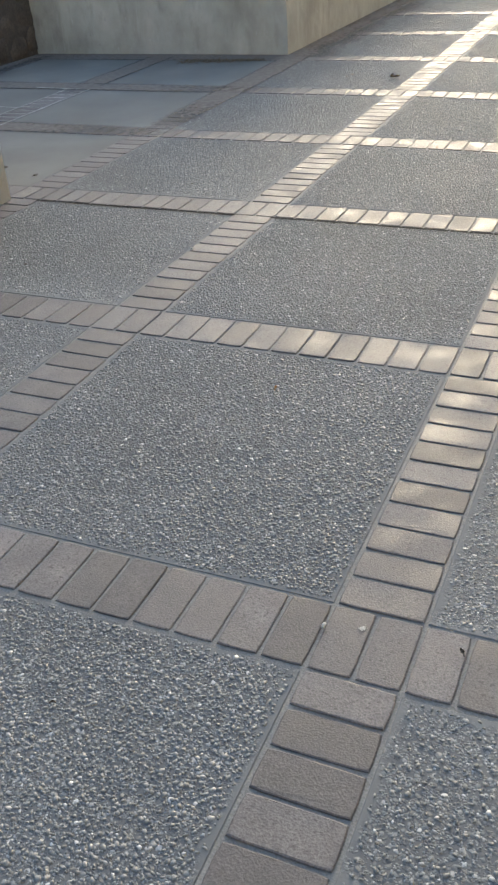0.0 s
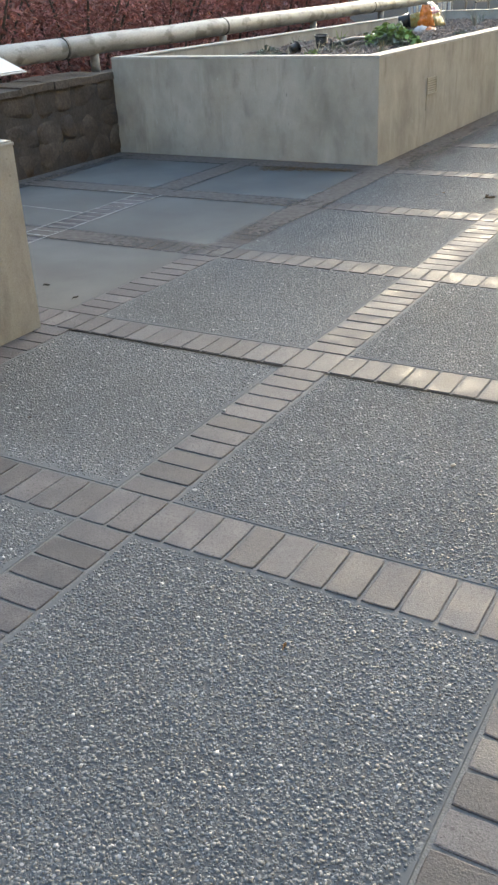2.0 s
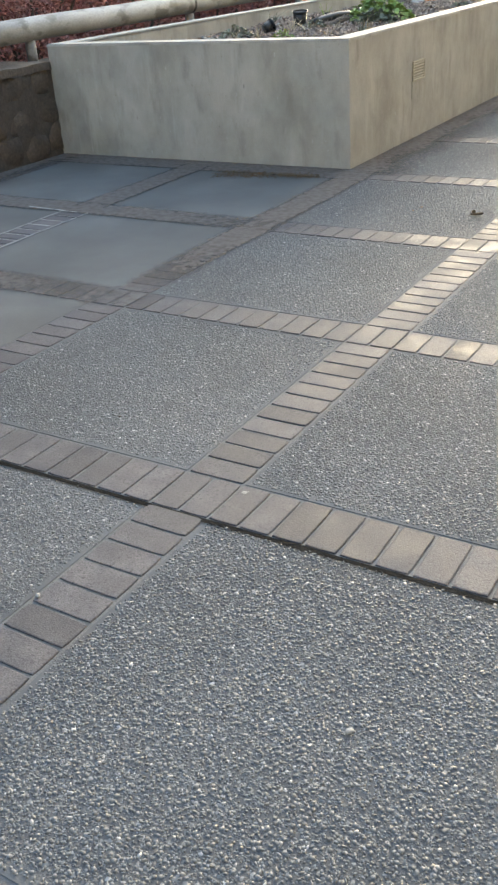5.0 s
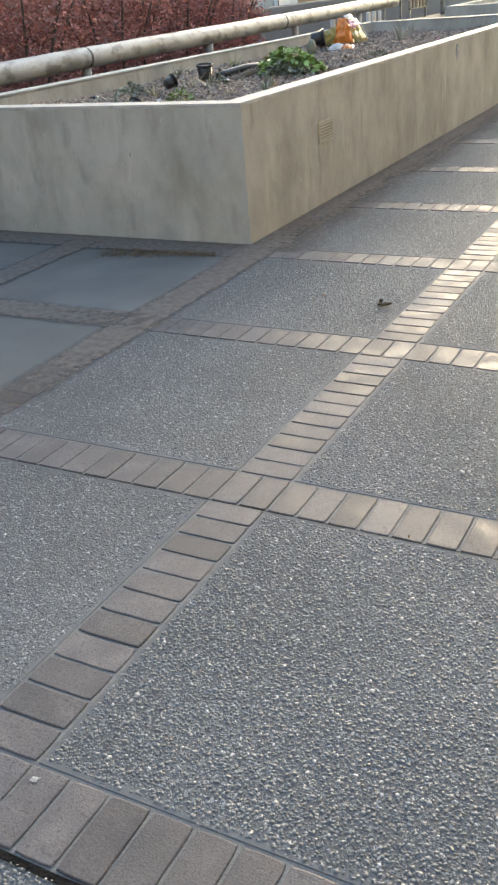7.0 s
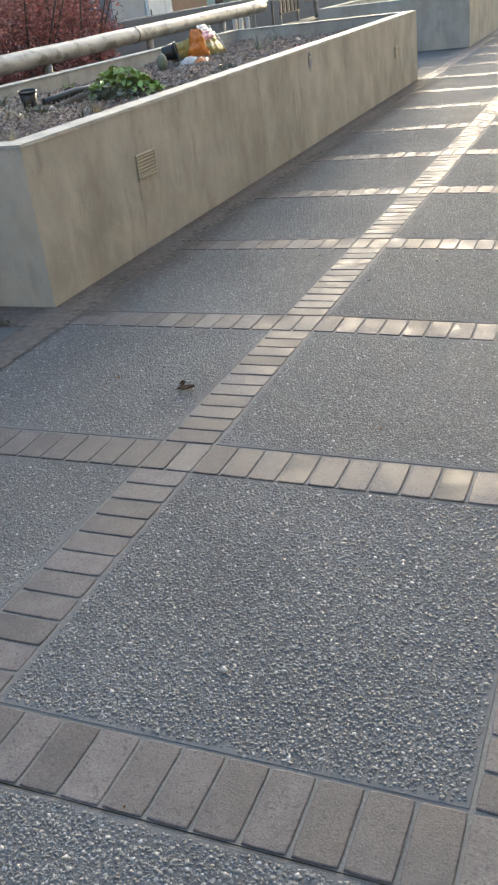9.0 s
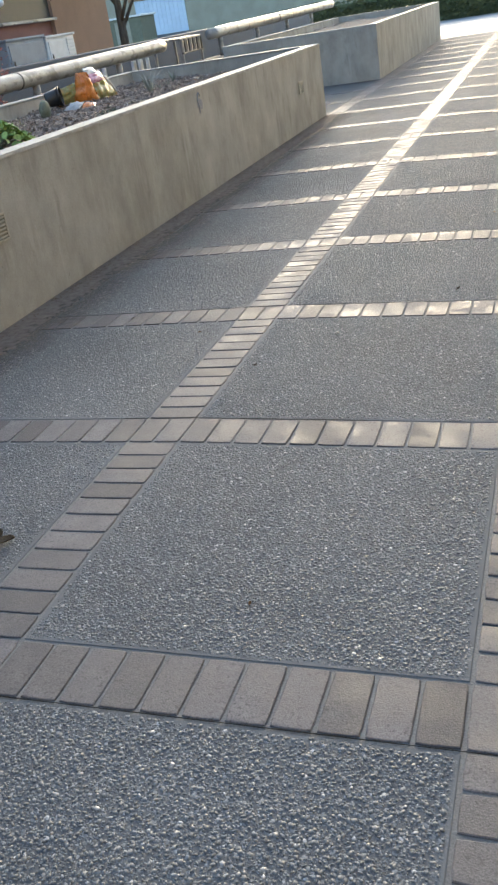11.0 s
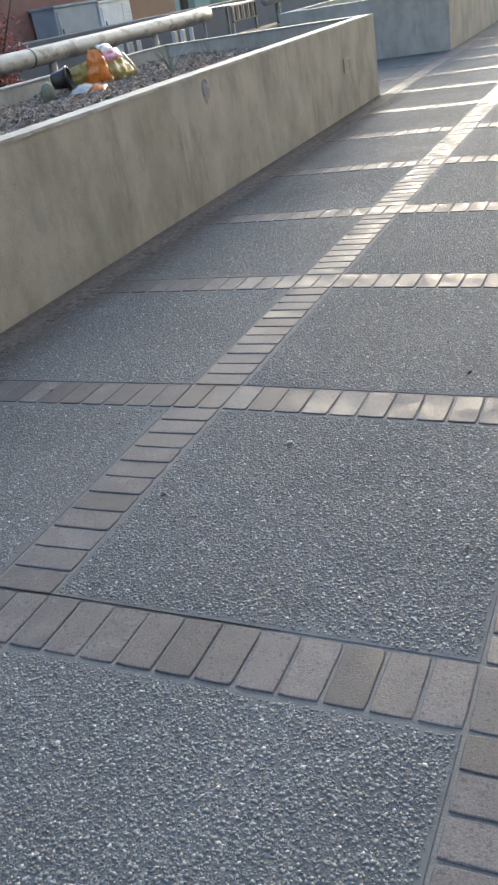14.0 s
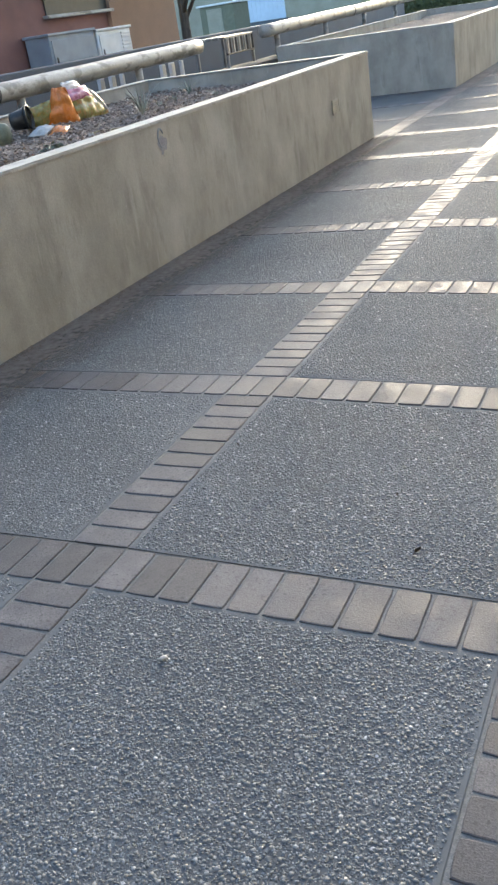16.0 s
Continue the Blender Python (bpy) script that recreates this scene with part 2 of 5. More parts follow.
AGG = aggregate_material()
SILT = silt_material()
PEBBLE = material("pebble", [(0.118, 0.122, 0.126), (0.150, 0.155, 0.158), (0.19, 0.194, 0.194)], scale=70, rough=0.7, spec=0.42, bump=0.1, grain=400, spread=0.30, island=True, fine=0.14)
PALE_PEBBLE = material("pale_pebble", [(0.24, 0.242, 0.239), (0.35, 0.35, 0.344)], scale=70, rough=0.6, bump=0.1, grain=400, spread=0.35, island=True, fine=0.1)
BRICK = material("paver_brick", [(0.074, 0.069, 0.073), (0.107, 0.099, 0.102), (0.150, 0.138, 0.139)], scale=9, detail=12, rough=0.7, bump=0.4, grain=230, spread=0.24, spec=0.34, rough_var=0.16, fine=0.34, depth=0.003,
                 blotch=((0.055, 0.050, 0.050), 95, 0.57, 0.7))
BRICK_FAR = material("paver_brick_far", [(0.074, 0.069, 0.073), (0.107, 0.099, 0.102), (0.150, 0.138, 0.139)], scale=13, detail=10, rough=0.66, bump=0.36, grain=300, spread=0.30, spec=0.34, rough_var=0.14, island=True, fine=0.32, depth=0.003)
MORTAR = material("mortar", [(0.105, 0.105, 0.106), (0.16, 0.160, 0.158)], scale=14, rough=0.85, bump=0.5, grain=220, fine=0.3, depth=0.003)
GAP = material("dark_joint", [(0.008, 0.008, 0.008), (0.022, 0.021, 0.02)], scale=20, rough=1.0, bump=0.4, grain=120, spec=0.05)
PAD = material("trowelled_concrete", [(0.104, 0.104, 0.101), (0.134, 0.134, 0.130), (0.165, 0.165, 0.161)], scale=2.2, detail=9, rough=0.85, spec=0.2, bump=0.15, grain=160, fine=0.1, depth=0.002,
               blotch=((0.12, 0.12, 0.125), 4.0, 0.60, 0.5))
CONCRETE = concrete_material()
RIM = material("worn_concrete_rim", [(0.29, 0.283, 0.262), (0.38, 0.37, 0.345), (0.45, 0.438, 0.41)], scale=5, detail=10, rough=0.75, bump=0.4, grain=110, fine=0.2, depth=0.003, blotch=((0.24, 0.228, 0.20), 9.0, 0.56, 0.5))
STONE = material("rubble_stone", [(0.062, 0.050, 0.041), (0.098, 0.079, 0.064), (0.14, 0.115, 0.094)], scale=5, detail=9, rough=0.9, bump=0.8, grain=45, spread=0.16, fine=0.28, depth=0.012)
STONE_MORTAR = material("stone_mortar", [(0.066, 0.056, 0.048), (0.105, 0.088, 0.075)], scale=9, rough=0.95, bump=0.6, grain=60)
PIPE = material("weathered_pipe", [(0.19, 0.19, 0.18), (0.31, 0.31, 0.30), (0.40, 0.40, 0.39)], scale=5, detail=9, rough=0.45, bump=0.2, grain=90, stretch=(1, 0.5, 1), fine=0.16, depth=0.003,
                blotch=((0.10, 0.097, 0.085), 9.0, 0.53, 0.75))
SOIL = material("bark_mulch", [(0.10, 0.076, 0.062), (0.19, 0.15, 0.125), (0.29, 0.24, 0.205)], scale=40, rough=0.95, bump=0.9, grain=110, fine=0.4, depth=0.02)
CHIP = material("mulch_chip", [(0.15, 0.112, 0.095), (0.27, 0.215, 0.182), (0.40, 0.34, 0.30)], scale=30, rough=0.9, bump=0.4, grain=120, spread=0.5, island=True)
REDWALL = material("red_brown_wall", [(0.17, 0.085, 0.07), (0.23, 0.115, 0.095), (0.28, 0.145, 0.12)], scale=1.6, detail=9, rough=0.9, bump=0.3, grain=60, fine=0.18)
TANWALL = material("orange_brown_wall", [(0.26, 0.16, 0.11), (0.34, 0.21, 0.145)], scale=1.6, detail=8, rough=0.9, bump=0.25, grain=60)
OLIVEWALL = material("olive_grey_wall", [(0.26, 0.245, 0.20), (0.34, 0.325, 0.27)], scale=1.4, detail=8, rough=0.9, bump=0.25, grain=60)
SLATE = material("slate_blue_wall", [(0.075, 0.085, 0.105), (0.11, 0.125, 0.15)], scale=2, detail=8, rough=0.8, bump=0.3, grain=70)
GREYBOX = material("blue_grey_paint", [(0.22, 0.25, 0.29), (0.30, 0.335, 0.38)], scale=3, rough=0.6, bump=0.08, grain=80, fine=0.06)
WHITE = material("white_paint", [(0.60, 0.62, 0.64), (0.74, 0.75, 0.77)], scale=4, rough=0.5, bump=0.08, grain=90, fine=0.06)
PALEBLUE = material("pale_blue_door", [(0.45, 0.55, 0.70), (0.54, 0.64, 0.79)], scale=2, rough=0.5, bump=0.05, grain=50, fine=0.05)
DARK = material("dark_metal", [(0.03, 0.03, 0.032), (0.06, 0.06, 0.06)], scale=6, rough=0.5, bump=0.1, grain=90)
GREYMETAL = material("grey_metal", [(0.25, 0.25, 0.25), (0.38, 0.38, 0.375)], scale=8, rough=0.4, metal=0.6, bump=0.1, grain=120)
BARK = material("tree_bark", [(0.07, 0.055, 0.045), (0.14, 0.115, 0.09)], scale=9, rough=0.95, bump=0.8, grain=40, stretch=(3, 3, 0.6), depth=0.02)
LEAF = material("green_leaf", [(0.15, 0.225, 0.05), (0.22, 0.315, 0.085), (0.31, 0.40, 0.13)], scale=20, rough=0.6, bump=0.1, grain=120, spread=0.35, island=True)
GREYLEAF = material("grey_green_leaf", [(0.12, 0.14, 0.10), (0.19, 0.21, 0.16)], scale=20, rough=0.6, bump=0.1, grain=120, spread=0.3, island=True)
SILVERLEAF = material("silver_leaf", [(0.25, 0.26, 0.22), (0.34, 0.35, 0.30)], scale=20, rough=0.55, bump=0.1, grain=120, spread=0.3, island=True)
REDLEAF = material("red_leaf", [(0.26, 0.10, 0.085), (0.36, 0.145, 0.12), (0.44, 0.21, 0.165)], scale=8, rough=0.6, bump=0.1, grain=120, spread=0.4, island=True)
DRYLEAF = material("dry_leaf", [(0.22, 0.12, 0.05), (0.34, 0.20, 0.09)], scale=40, rough=0.8, bump=0.3, grain=150)
LITTER = material("rotted_leaf", [(0.10, 0.07, 0.042), (0.17, 0.12, 0.07)], scale=40, rough=0.85, bump=0.3, grain=150)
STRAW = material("dry_stem", [(0.28, 0.23, 0.14), (0.40, 0.34, 0.22)], scale=30, rough=0.8, bump=0.1, grain=150, spread=0.3, island=True)
ASPHALT = material("asphalt", [(0.045, 0.045, 0.047), (0.065, 0.065, 0.067)], scale=3, rough=0.9, bump=0.5, grain=160)
PLAZA = material("pale_plaza", [(0.28, 0.28, 0.28), (0.38, 0.38, 0.38)], scale=1.2, detail=8, rough=0.55, bump=0.2, grain=120)
HEDGE = material("hedge_leaf", [(0.05, 0.065, 0.03), (0.10, 0.12, 0.05)], scale=9, rough=0.8, bump=0.5, grain=40, spread=0.35, island=True)
ORANGE = material("orange_plastic_bag", [(0.55, 0.16, 0.03), (0.72, 0.25, 0.05)], scale=14, rough=0.3, bump=0.3, grain=40, fine=0.12)
BAGWHITE = material("white_plastic_print", [(0.62, 0.60, 0.60), (0.78, 0.77, 0.76)], scale=10, rough=0.3, bump=0.2, grain=40, fine=0.08)
BAGPINK = material("pink_plastic_print", [(0.45, 0.16, 0.26), (0.60, 0.27, 0.38)], scale=12, rough=0.3, bump=0.2, grain=40)
BAGYELLOW = material("yellow_green_print", [(0.40, 0.27, 0.09), (0.26, 0.26, 0.09), (0.42, 0.20, 0.07)], scale=22, rough=0.3, bump=0.2, grain=40)
BLACKPOT = material("black_plastic", [(0.012, 0.012, 0.013), (0.03, 0.03, 0.03)], scale=9, rough=0.35, bump=0.1, grain=60)
CREAM = material("cream_grille", [(0.36, 0.335, 0.27), (0.45, 0.42, 0.345)], scale=9, rough=0.6, bump=0.1, grain=80)
VENTBACK = material("dull_grille_back", [(0.22, 0.205, 0.165), (0.29, 0.27, 0.22)], scale=9, rough=0.8, bump=0.1, grain=80)
BLUEPAINT = material("faded_blue_paint", [(0.24, 0.25, 0.30), (0.31, 0.315, 0.34)], scale=25, rough=0.7, bump=0.2, grain=90)
BRONZE = material("olive_paint", [(0.12, 0.125, 0.09), (0.17, 0.175, 0.13)], scale=5, rough=0.7, bump=0.1, grain=60)


# ---- mesh helpers ----
def box_bm(x0, y0, z0, x1, y1, z1, bevel=0.0, segments=2, bm=None):
    out = bm or bmesh.new()
    got = bmesh.ops.create_cube(out, size=1.0, matrix=Matrix.Translation(((x0 + x1) / 2, (y0 + y1) / 2, (z0 + z1) / 2)) @ Matrix.Diagonal((x1 - x0, y1 - y0, z1 - z0, 1)))
    if bevel:
        edges = list({e for v in got["verts"] for e in v.link_edges})
        bmesh.ops.bevel(out, geom=edges, offset=bevel, segments=segments, affect="EDGES", profile=0.5)
    return out


def tube_bm(points, radii, sides=12, bm=None, cap=True):
    """A tube through points, with a radius for each."""
    out = bm or bmesh.new()
    pts = [Vector(p) for p in points]
    rings = []
    for k, p in enumerate(pts):
        d = (pts[min(k + 1, len(pts) - 1)] - pts[max(k - 1, 0)]).normalized()
        a = d.cross(Vector((0, 0, 1)) if abs(d.z) < 0.9 else Vector((1, 0, 0))).normalized()
        b = d.cross(a)
        rings.append([out.verts.new(p + radii[k] * (math.cos(u) * a + math.sin(u) * b)) for u in (2 * math.pi * s / sides for s in range(sides))])
    for r0, r1 in zip(rings, rings[1:]):
        for s in range(sides):
            out.faces.new((r0[s], r0[(s + 1) % sides], r1[(s + 1) % sides], r1[s]))
    if cap:
        out.faces.new(rings[0][::-1])
        out.faces.new(rings[-1])
    return out


def mesh_of(name, bm, mat, smooth=False):
    bmesh.ops.recalc_face_normals(bm, faces=bm.faces)
    me = bpy.data.meshes.new(name)
    bm.to_mesh(me)
    bm.free()
    me.materials.append(mat)
    if smooth:
        me.shade_smooth()
    return me


def thing(name, bm, mat, label, category="", kind="", group="", smooth=False):
    return tagged(new(name, mesh_of(name, bm, mat, smooth)), label, category, group, kind)


def holder(name, at, label, category="", kind="", group=""):
    e = new(name)
    e.empty_display_size = 0.1
    e.location = at
    e.matrix_world = Matrix.Translation(at)
    return tagged(e, label, category, group, kind)


def part(name, bm, mat, parent, label="", smooth=False, kind=""):
    """One mesh under a thing; the bmesh is in the world's metres, and every parent stands unturned."""
    ob = new(name, mesh_of(name, bm, mat, smooth))
    ob.parent = parent
    origin = Vector((0, 0, 0))
    p = parent
    while p:
        origin += p.location
        p = p.parent
    ob.data.transform(Matrix.Translation(-origin))
    return tagged(ob, label, kind=kind)


def data_mesh(name, verts, faces, mat, smooth=False):
    me = bpy.data.meshes.new(name)
    me.from_pydata([tuple(v) for v in verts], [], [tuple(f) for f in faces])
    me.materials.append(mat)
    if smooth:
        me.shade_smooth()
    return me


rng = np.random.default_rng(7)
rnd = random.Random(11)

# ---- plan ----
B = 0.1016            # one paver with its joint
P = 13 * B            # from band to band
H = B                 # half a band
FACE = -1.435         # the planters' walkway face
TOP = 0.85

def sag(x, y):
    """The paving falls a little towards the middle of the walkway, away from the planters."""
    f = min(1.0, max(0.0, y / (3 * P) + 1))
    return -0.027 * min(1.32, max(0.0, x - 0.1)) * f


# ---- ground ----
bm = bmesh.new()
bmesh.ops.create_grid(bm, x_segments=8, y_segments=8, size=400)
bmesh.ops.translate(bm, verts=bm.verts, vec=(0, 0, -0.12))
thing("ground", bm, ASPHALT, "dark asphalt ground reaching to the horizon", kind="structure")
bm = bmesh.new()
cols = [-4.6, -2.0] + [0.1 + 0.165 * k for k in range(9)] + [9.6]
rows = [-11.0] + [-3 * P + P * k / 6 for k in range(19)] + [22.3]
net = [[bm.verts.new((x, y, sag(x, y) - 0.0034)) for y in rows] for x in cols]
for a, b in zip(net, net[1:]):
    for k in range(len(rows) - 1):
        bm.faces.new((a[k], b[k], b[k + 1], a[k + 1]))
rim = [c[0] for c in net] + net[-1][1:] + [c[-1] for c in net[-2::-1]] + net[0][-2:0:-1]
low = [bm.verts.new((v.co.x, v.co.y, -0.12)) for v in rim]
for k in range(len(rim)):
    bm.faces.new((rim[k], low[k], low[(k + 1) % len(rim)], rim[(k + 1) % len(rim)]))
thing("paving_bed", bm, MORTAR, "grey mortar bed under the brick bands and panels", kind="structure")
bm = box_bm(-4.6, 22.3, -0.12, 14.0, 38.0, -0.002)
thing("plaza", bm, PLAZA, "pale smooth concrete plaza beyond the brick paving", kind="structure")


# ---- planters ----
def planter(y0, y1, x_left, label, FACE=FACE):
    h = holder("planter", (FACE, y0, 0), label, "planter", group="concrete planters")
    t = 0.16
    for nm, (a, b, c, d) in (("front_wall", (x_left, y0, FACE - t, y0 + t)), ("walkway_wall", (FACE - t, y0, FACE, y1)), ("rear_wall", (x_left, y1 - t, FACE - t, y1)), ("inner_wall", (x_left, y0 + t, x_left + t, y1 - t))):
        part(nm, box_bm(a, b, 0, c, d, TOP - 0.012), CONCRETE, h)
    bm = bmesh.new()
    outer = [(x_left - 0.004, y0 - 0.004), (FACE + 0.004, y0 - 0.004), (FACE + 0.004, y1 + 0.004), (x_left - 0.004, y1 + 0.004)]
    inner = [(x_left + t, y0 + t), (FACE - t, y0 + t), (FACE - t, y1 - t), (x_left + t, y1 - t)]
    rings = [[bm.verts.new((x, y, z)) for x, y in pts] for pts, z in ((outer, TOP - 0.02), (outer, TOP), (inner, TOP), (inner, TOP - 0.02))]
    for r0, r1 in zip(rings, rings[1:] + rings[:1]):
        for s in range(4):
            bm.faces.new((r0[s], r0[(s + 1) % 4], r1[(s + 1) % 4], r1[s]))
    bmesh.ops.bevel(bm, geom=[e for e in bm.edges if all(abs(v.co.z - TOP) < 1e-4 for v in e.verts) and len({round(v.co.x, 3) for v in e.verts} | {round(v.co.y, 3) for v in e.verts}) == 3], offset=0.008, segments=2, affect="EDGES")
    part("rim", bm, RIM, h, "paler worn concrete rim")
    bm = bmesh.new()
    nx, ny = 30, int((y1 - y0) * 12)
    grid = [[bm.verts.new((x_left + t - 0.01 + (FACE - x_left - 2 * t + 0.02) * i / nx, y0 + t - 0.01 + (y1 - y0 - 2 * t + 0.02) * j / ny, 0)) for j in range(ny + 1)] for i in range(nx + 1)]
    for col in grid:
        for v in col:
            v.co.z = 0.70 + 0.06 * noise.noise(v.co * 1.3) + 0.025 * noise.noise(v.co * 7)
    for i in range(nx):
        for j in range(ny):
            bm.faces.new((grid[i][j], grid[i + 1][j], grid[i + 1][j + 1], grid[i][j + 1]))
    part("soil", bm, SOIL, h, "reddish brown bark mulch filling the planter", smooth=True)
    return h


planter_mid = planter(0.14, 9.22, -4.1, "long grey cast concrete planter with bark mulch and litter")
planter_near = planter(-9.9 * P, -4.1, -4.1, "grey cast concrete planter with stained flaking face", -1.375)
planter_far = planter(10.1 * P, 16.95 * P, -4.1, "far concrete planter in bright haze beside the walkway")

# ---- stone wall and pipe rail ----
bm = box_bm(-4.62, -14, -0.02, -4.107, 24, 0.69)
stone_wall = thing("wall_stone", bm, STONE_MORTAR, "low dark brown rubble stone wall under the pipe rail", kind="structure")


def pipe_rail(y0, y1, label, joints):
    h = holder("pipe_rail", (-4.38, y0, 0.98), label, "pipe rail", group="pipe rails")
    n = int((y1 - y0) * 4)
    pz = lambda y: 0.95 + 0.0095 * y
    pts = [(-4.38 + 0.008 * noise.noise(Vector((0, y0 + (y1 - y0) * k / n, 3))), y0 + (y1 - y0) * k / n, pz(y0 + (y1 - y0) * k / n) + 0.008 * noise.noise(Vector((5, y0 + (y1 - y0) * k / n, 0)))) for k in range(n + 1)]
    part("pipe", tube_bm(pts, [0.092] * len(pts), 24), PIPE, h, smooth=True)
    for y in joints:
        part("pipe_joint", tube_bm([(-4.38, y - 0.012, pz(y)), (-4.38, y + 0.012, pz(y))], [0.0975, 0.0975], 24), DARK, h, "dark joint ring")
    y = y0 + 0.5
    while y < y1:
        part("pipe_post", tube_bm([(-4.38, y, 0.68), (-4.38, y, pz(y) - 0.06)], [0.045, 0.045], 12), PIPE, h, smooth=True)
        y += 2.35
    return h


pipe_rail(-12.0, 11.3, "thick weathered grey pipe rail on short posts", (-6.5, -0.2, 2.6, 6.9))
pipe_rail(13.6, 23.5, "thick weathered grey pipe rail catching the light", (18.0,))

# ---- buildings ----
bm = box_bm(-12, -16, -0.12, -9.6, 17.7, 6)
red_wall = thing("wall_red", bm, REDWALL, "dull red-brown rendered building wall", kind="structure")
bm = box_bm(-12, 17.7, -0.12, -9.5, 20.6, 6)
thing("wall_tan", bm, TANWALL, "orange-brown rendered building wall", kind="structure")
bm = box_bm(-40, 60.3, -0.12, -9.0, 66, 6)
thing("wall_olive", bm, OLIVEWALL, "pale olive grey building across the street", kind="structure")
bm = box_bm(-6.75, 7.5, -0.12, -6.5, 30, 1.1, 0.02)
thing("wall_slate", bm, SLATE, "low slate-blue boundary wall behind the pipe rail", kind="structure")
# unseen tan block added on the other side to shade and warm walkway faces
bm = box_bm(7.2, -30, -0.12, 11, 26, 9)
thing("wall_unseen_bounce", bm, material("ochre_bounce", [(0.42, 0.31, 0.17), (0.50, 0.38, 0.22), (0.56, 0.44, 0.27)], scale=1.2, detail=8, rough=0.9, bump=0.2, grain=60), "unseen tall ochre block added to shade and warm the planters' walkway faces", kind="structure")

# unseen block added behind the start, keeps southern sky light off planter fronts
bm = box_bm(-12, -31, -0.12, 11, -24, 13)
thing("wall_unseen_south", bm, OLIVEWALL, "unseen olive grey block added behind the start to dim the planter fronts", kind="structure")

# ---- rubble stones of the low wall, in the gaps between the planters ----
def stones(y0, y1, z1):
    rows, row = 3, 0
    for row in range(rows):
        z = z1 * (row + 0.5) / rows
        y = y0 + rnd.uniform(0, 0.1)
        while y < y1:
            w = rnd.uniform(0.2, 0.46)
            zz, hh = z + rnd.uniform(-0.04, 0.04), z1 / rows * rnd.uniform(0.46, 0.6)
            bm = bmesh.new()
            bmesh.ops.create_icosphere(bm, subdivisions=2, radius=1.0)
            for v in bm.verts:
                c = v.co
                q = Vector([math.copysign(abs(a) ** 0.55, a) for a in c])
                v.co = Vector((-4.135 + 0.036 * q.x, y + w / 2 + (w * 0.53) * q.y, zz + hh * q.z))
                v.co += 0.035 * noise.noise_vector(v.co * 6)
                v.co.x = min(v.co.x, -4.075)
                v.co.z = min(max(v.co.z, -0.002), z1 + 0.01)
                v.co.y = min(max(v.co.y, y0), y1 + 0.02)
            part("stone", bm, STONE, stone_wall, smooth=True)
            y += w


stones(-4.1, 0.14, 0.68)
stones(9.25, 10.1 * P, 0.68)
bm = bmesh.new()
for k in range(10):
    y = -4.1 + 0.424 * k
    cap = box_bm(-4.60, y + 0.004, 0.66, -4.075 + 0.02 * noise.noise(Vector((y * 2, 0, 0))), y + 0.418, 0.715 + 0.02 * noise.noise(Vector((y * 5, 3, 0))))
    bmesh.ops.subdivide_edges(cap, edges=cap.edges, cuts=3, use_grid_fill=True)
    for v in cap.verts:
        v.co += 0.012 * noise.noise_vector(v.co * 8)
    tmp = bpy.data.meshes.new("coping_piece")
    cap.to_mesh(tmp)
    cap.free()
    bm.from_mesh(tmp)
    bpy.data.meshes.remove(tmp)
part("coping", bm, STONE, stone_wall, "rough uneven stone coping")


# ---- planter details ----
def wall_vent(y0, y1, z0, z1, parent_label):
    h = holder("wall_vent", (FACE, (y0 + y1) / 2, (z0 + z1) / 2), parent_label, "vent", group="planter vents")
    x = FACE + 0.001
    f = 0.012
    for a, b, c, d in ((y0, y1, z1 - f, z1), (y0, y1, z0, z0 + f), (y0, y0 + f, z0 + f, z1 - f), (y1 - f, y1, z0 + f, z1 - f)):
        part("frame_bar", box_bm(x, a, c, x + 0.010, b, d, 0.002, 1), CREAM, h)
    part("backing", box_bm(x, y0 + f, z0 + f, x + 0.002, y1 - f, z1 - f), VENTBACK, h, "shadowed backing")
    for k in range(6):
        z = z0 + f + 0.005 + (z1 - z0 - 2 * f) * k / 6
        part("slat", box_bm(x + 0.002, y0 + f, z, x + 0.009, y1 - f, z + 0.010, 0.002, 1), CREAM, h)


wall_vent(1.26, 1.51, 0.43, 0.575, "small cream slatted vent set in the planter face")
wall_vent(7.98, 8.17, 0.40, 0.53, "small pale slatted vent near the planter's far end")
# faded painted mark: a ring of short strokes and a smear
h = holder("paint_mark", (FACE, 4.73, 0.74), "faded blue paint mark on the concrete planter face", "paint mark")
bm = bmesh.new()
pts = [(FACE + 0.002, 4.73 + 0.035 * math.cos(u), 0.745 + 0.055 * math.sin(u)) for u in [0.4 + 5.0 * k / 18 for k in range(19)]]
tube_bm(pts, [0.004 + 0.003 * math.sin(3.14 * k / 18) for k in range(19)], 6, bm)
part("loop_stroke", bm, GREYBOX, h)
bm = bmesh.new()
bmesh.ops.create_circle(bm, cap_ends=True, segments=22, radius=0.042, matrix=Matrix.Translation((FACE + 0.0035, 4.735, 0.70)) @ Matrix.Rotation(radians(90), 4, "Y"))
for v in bm.verts:
    v.co.y += 0.05 * noise.noise(v.co * 40)
    v.co.z = 0.70 + (v.co.z - 0.70) * 1.5 + 0.035 * noise.noise(v.co * 33)
part("smear", bm, BLUEPAINT, h)
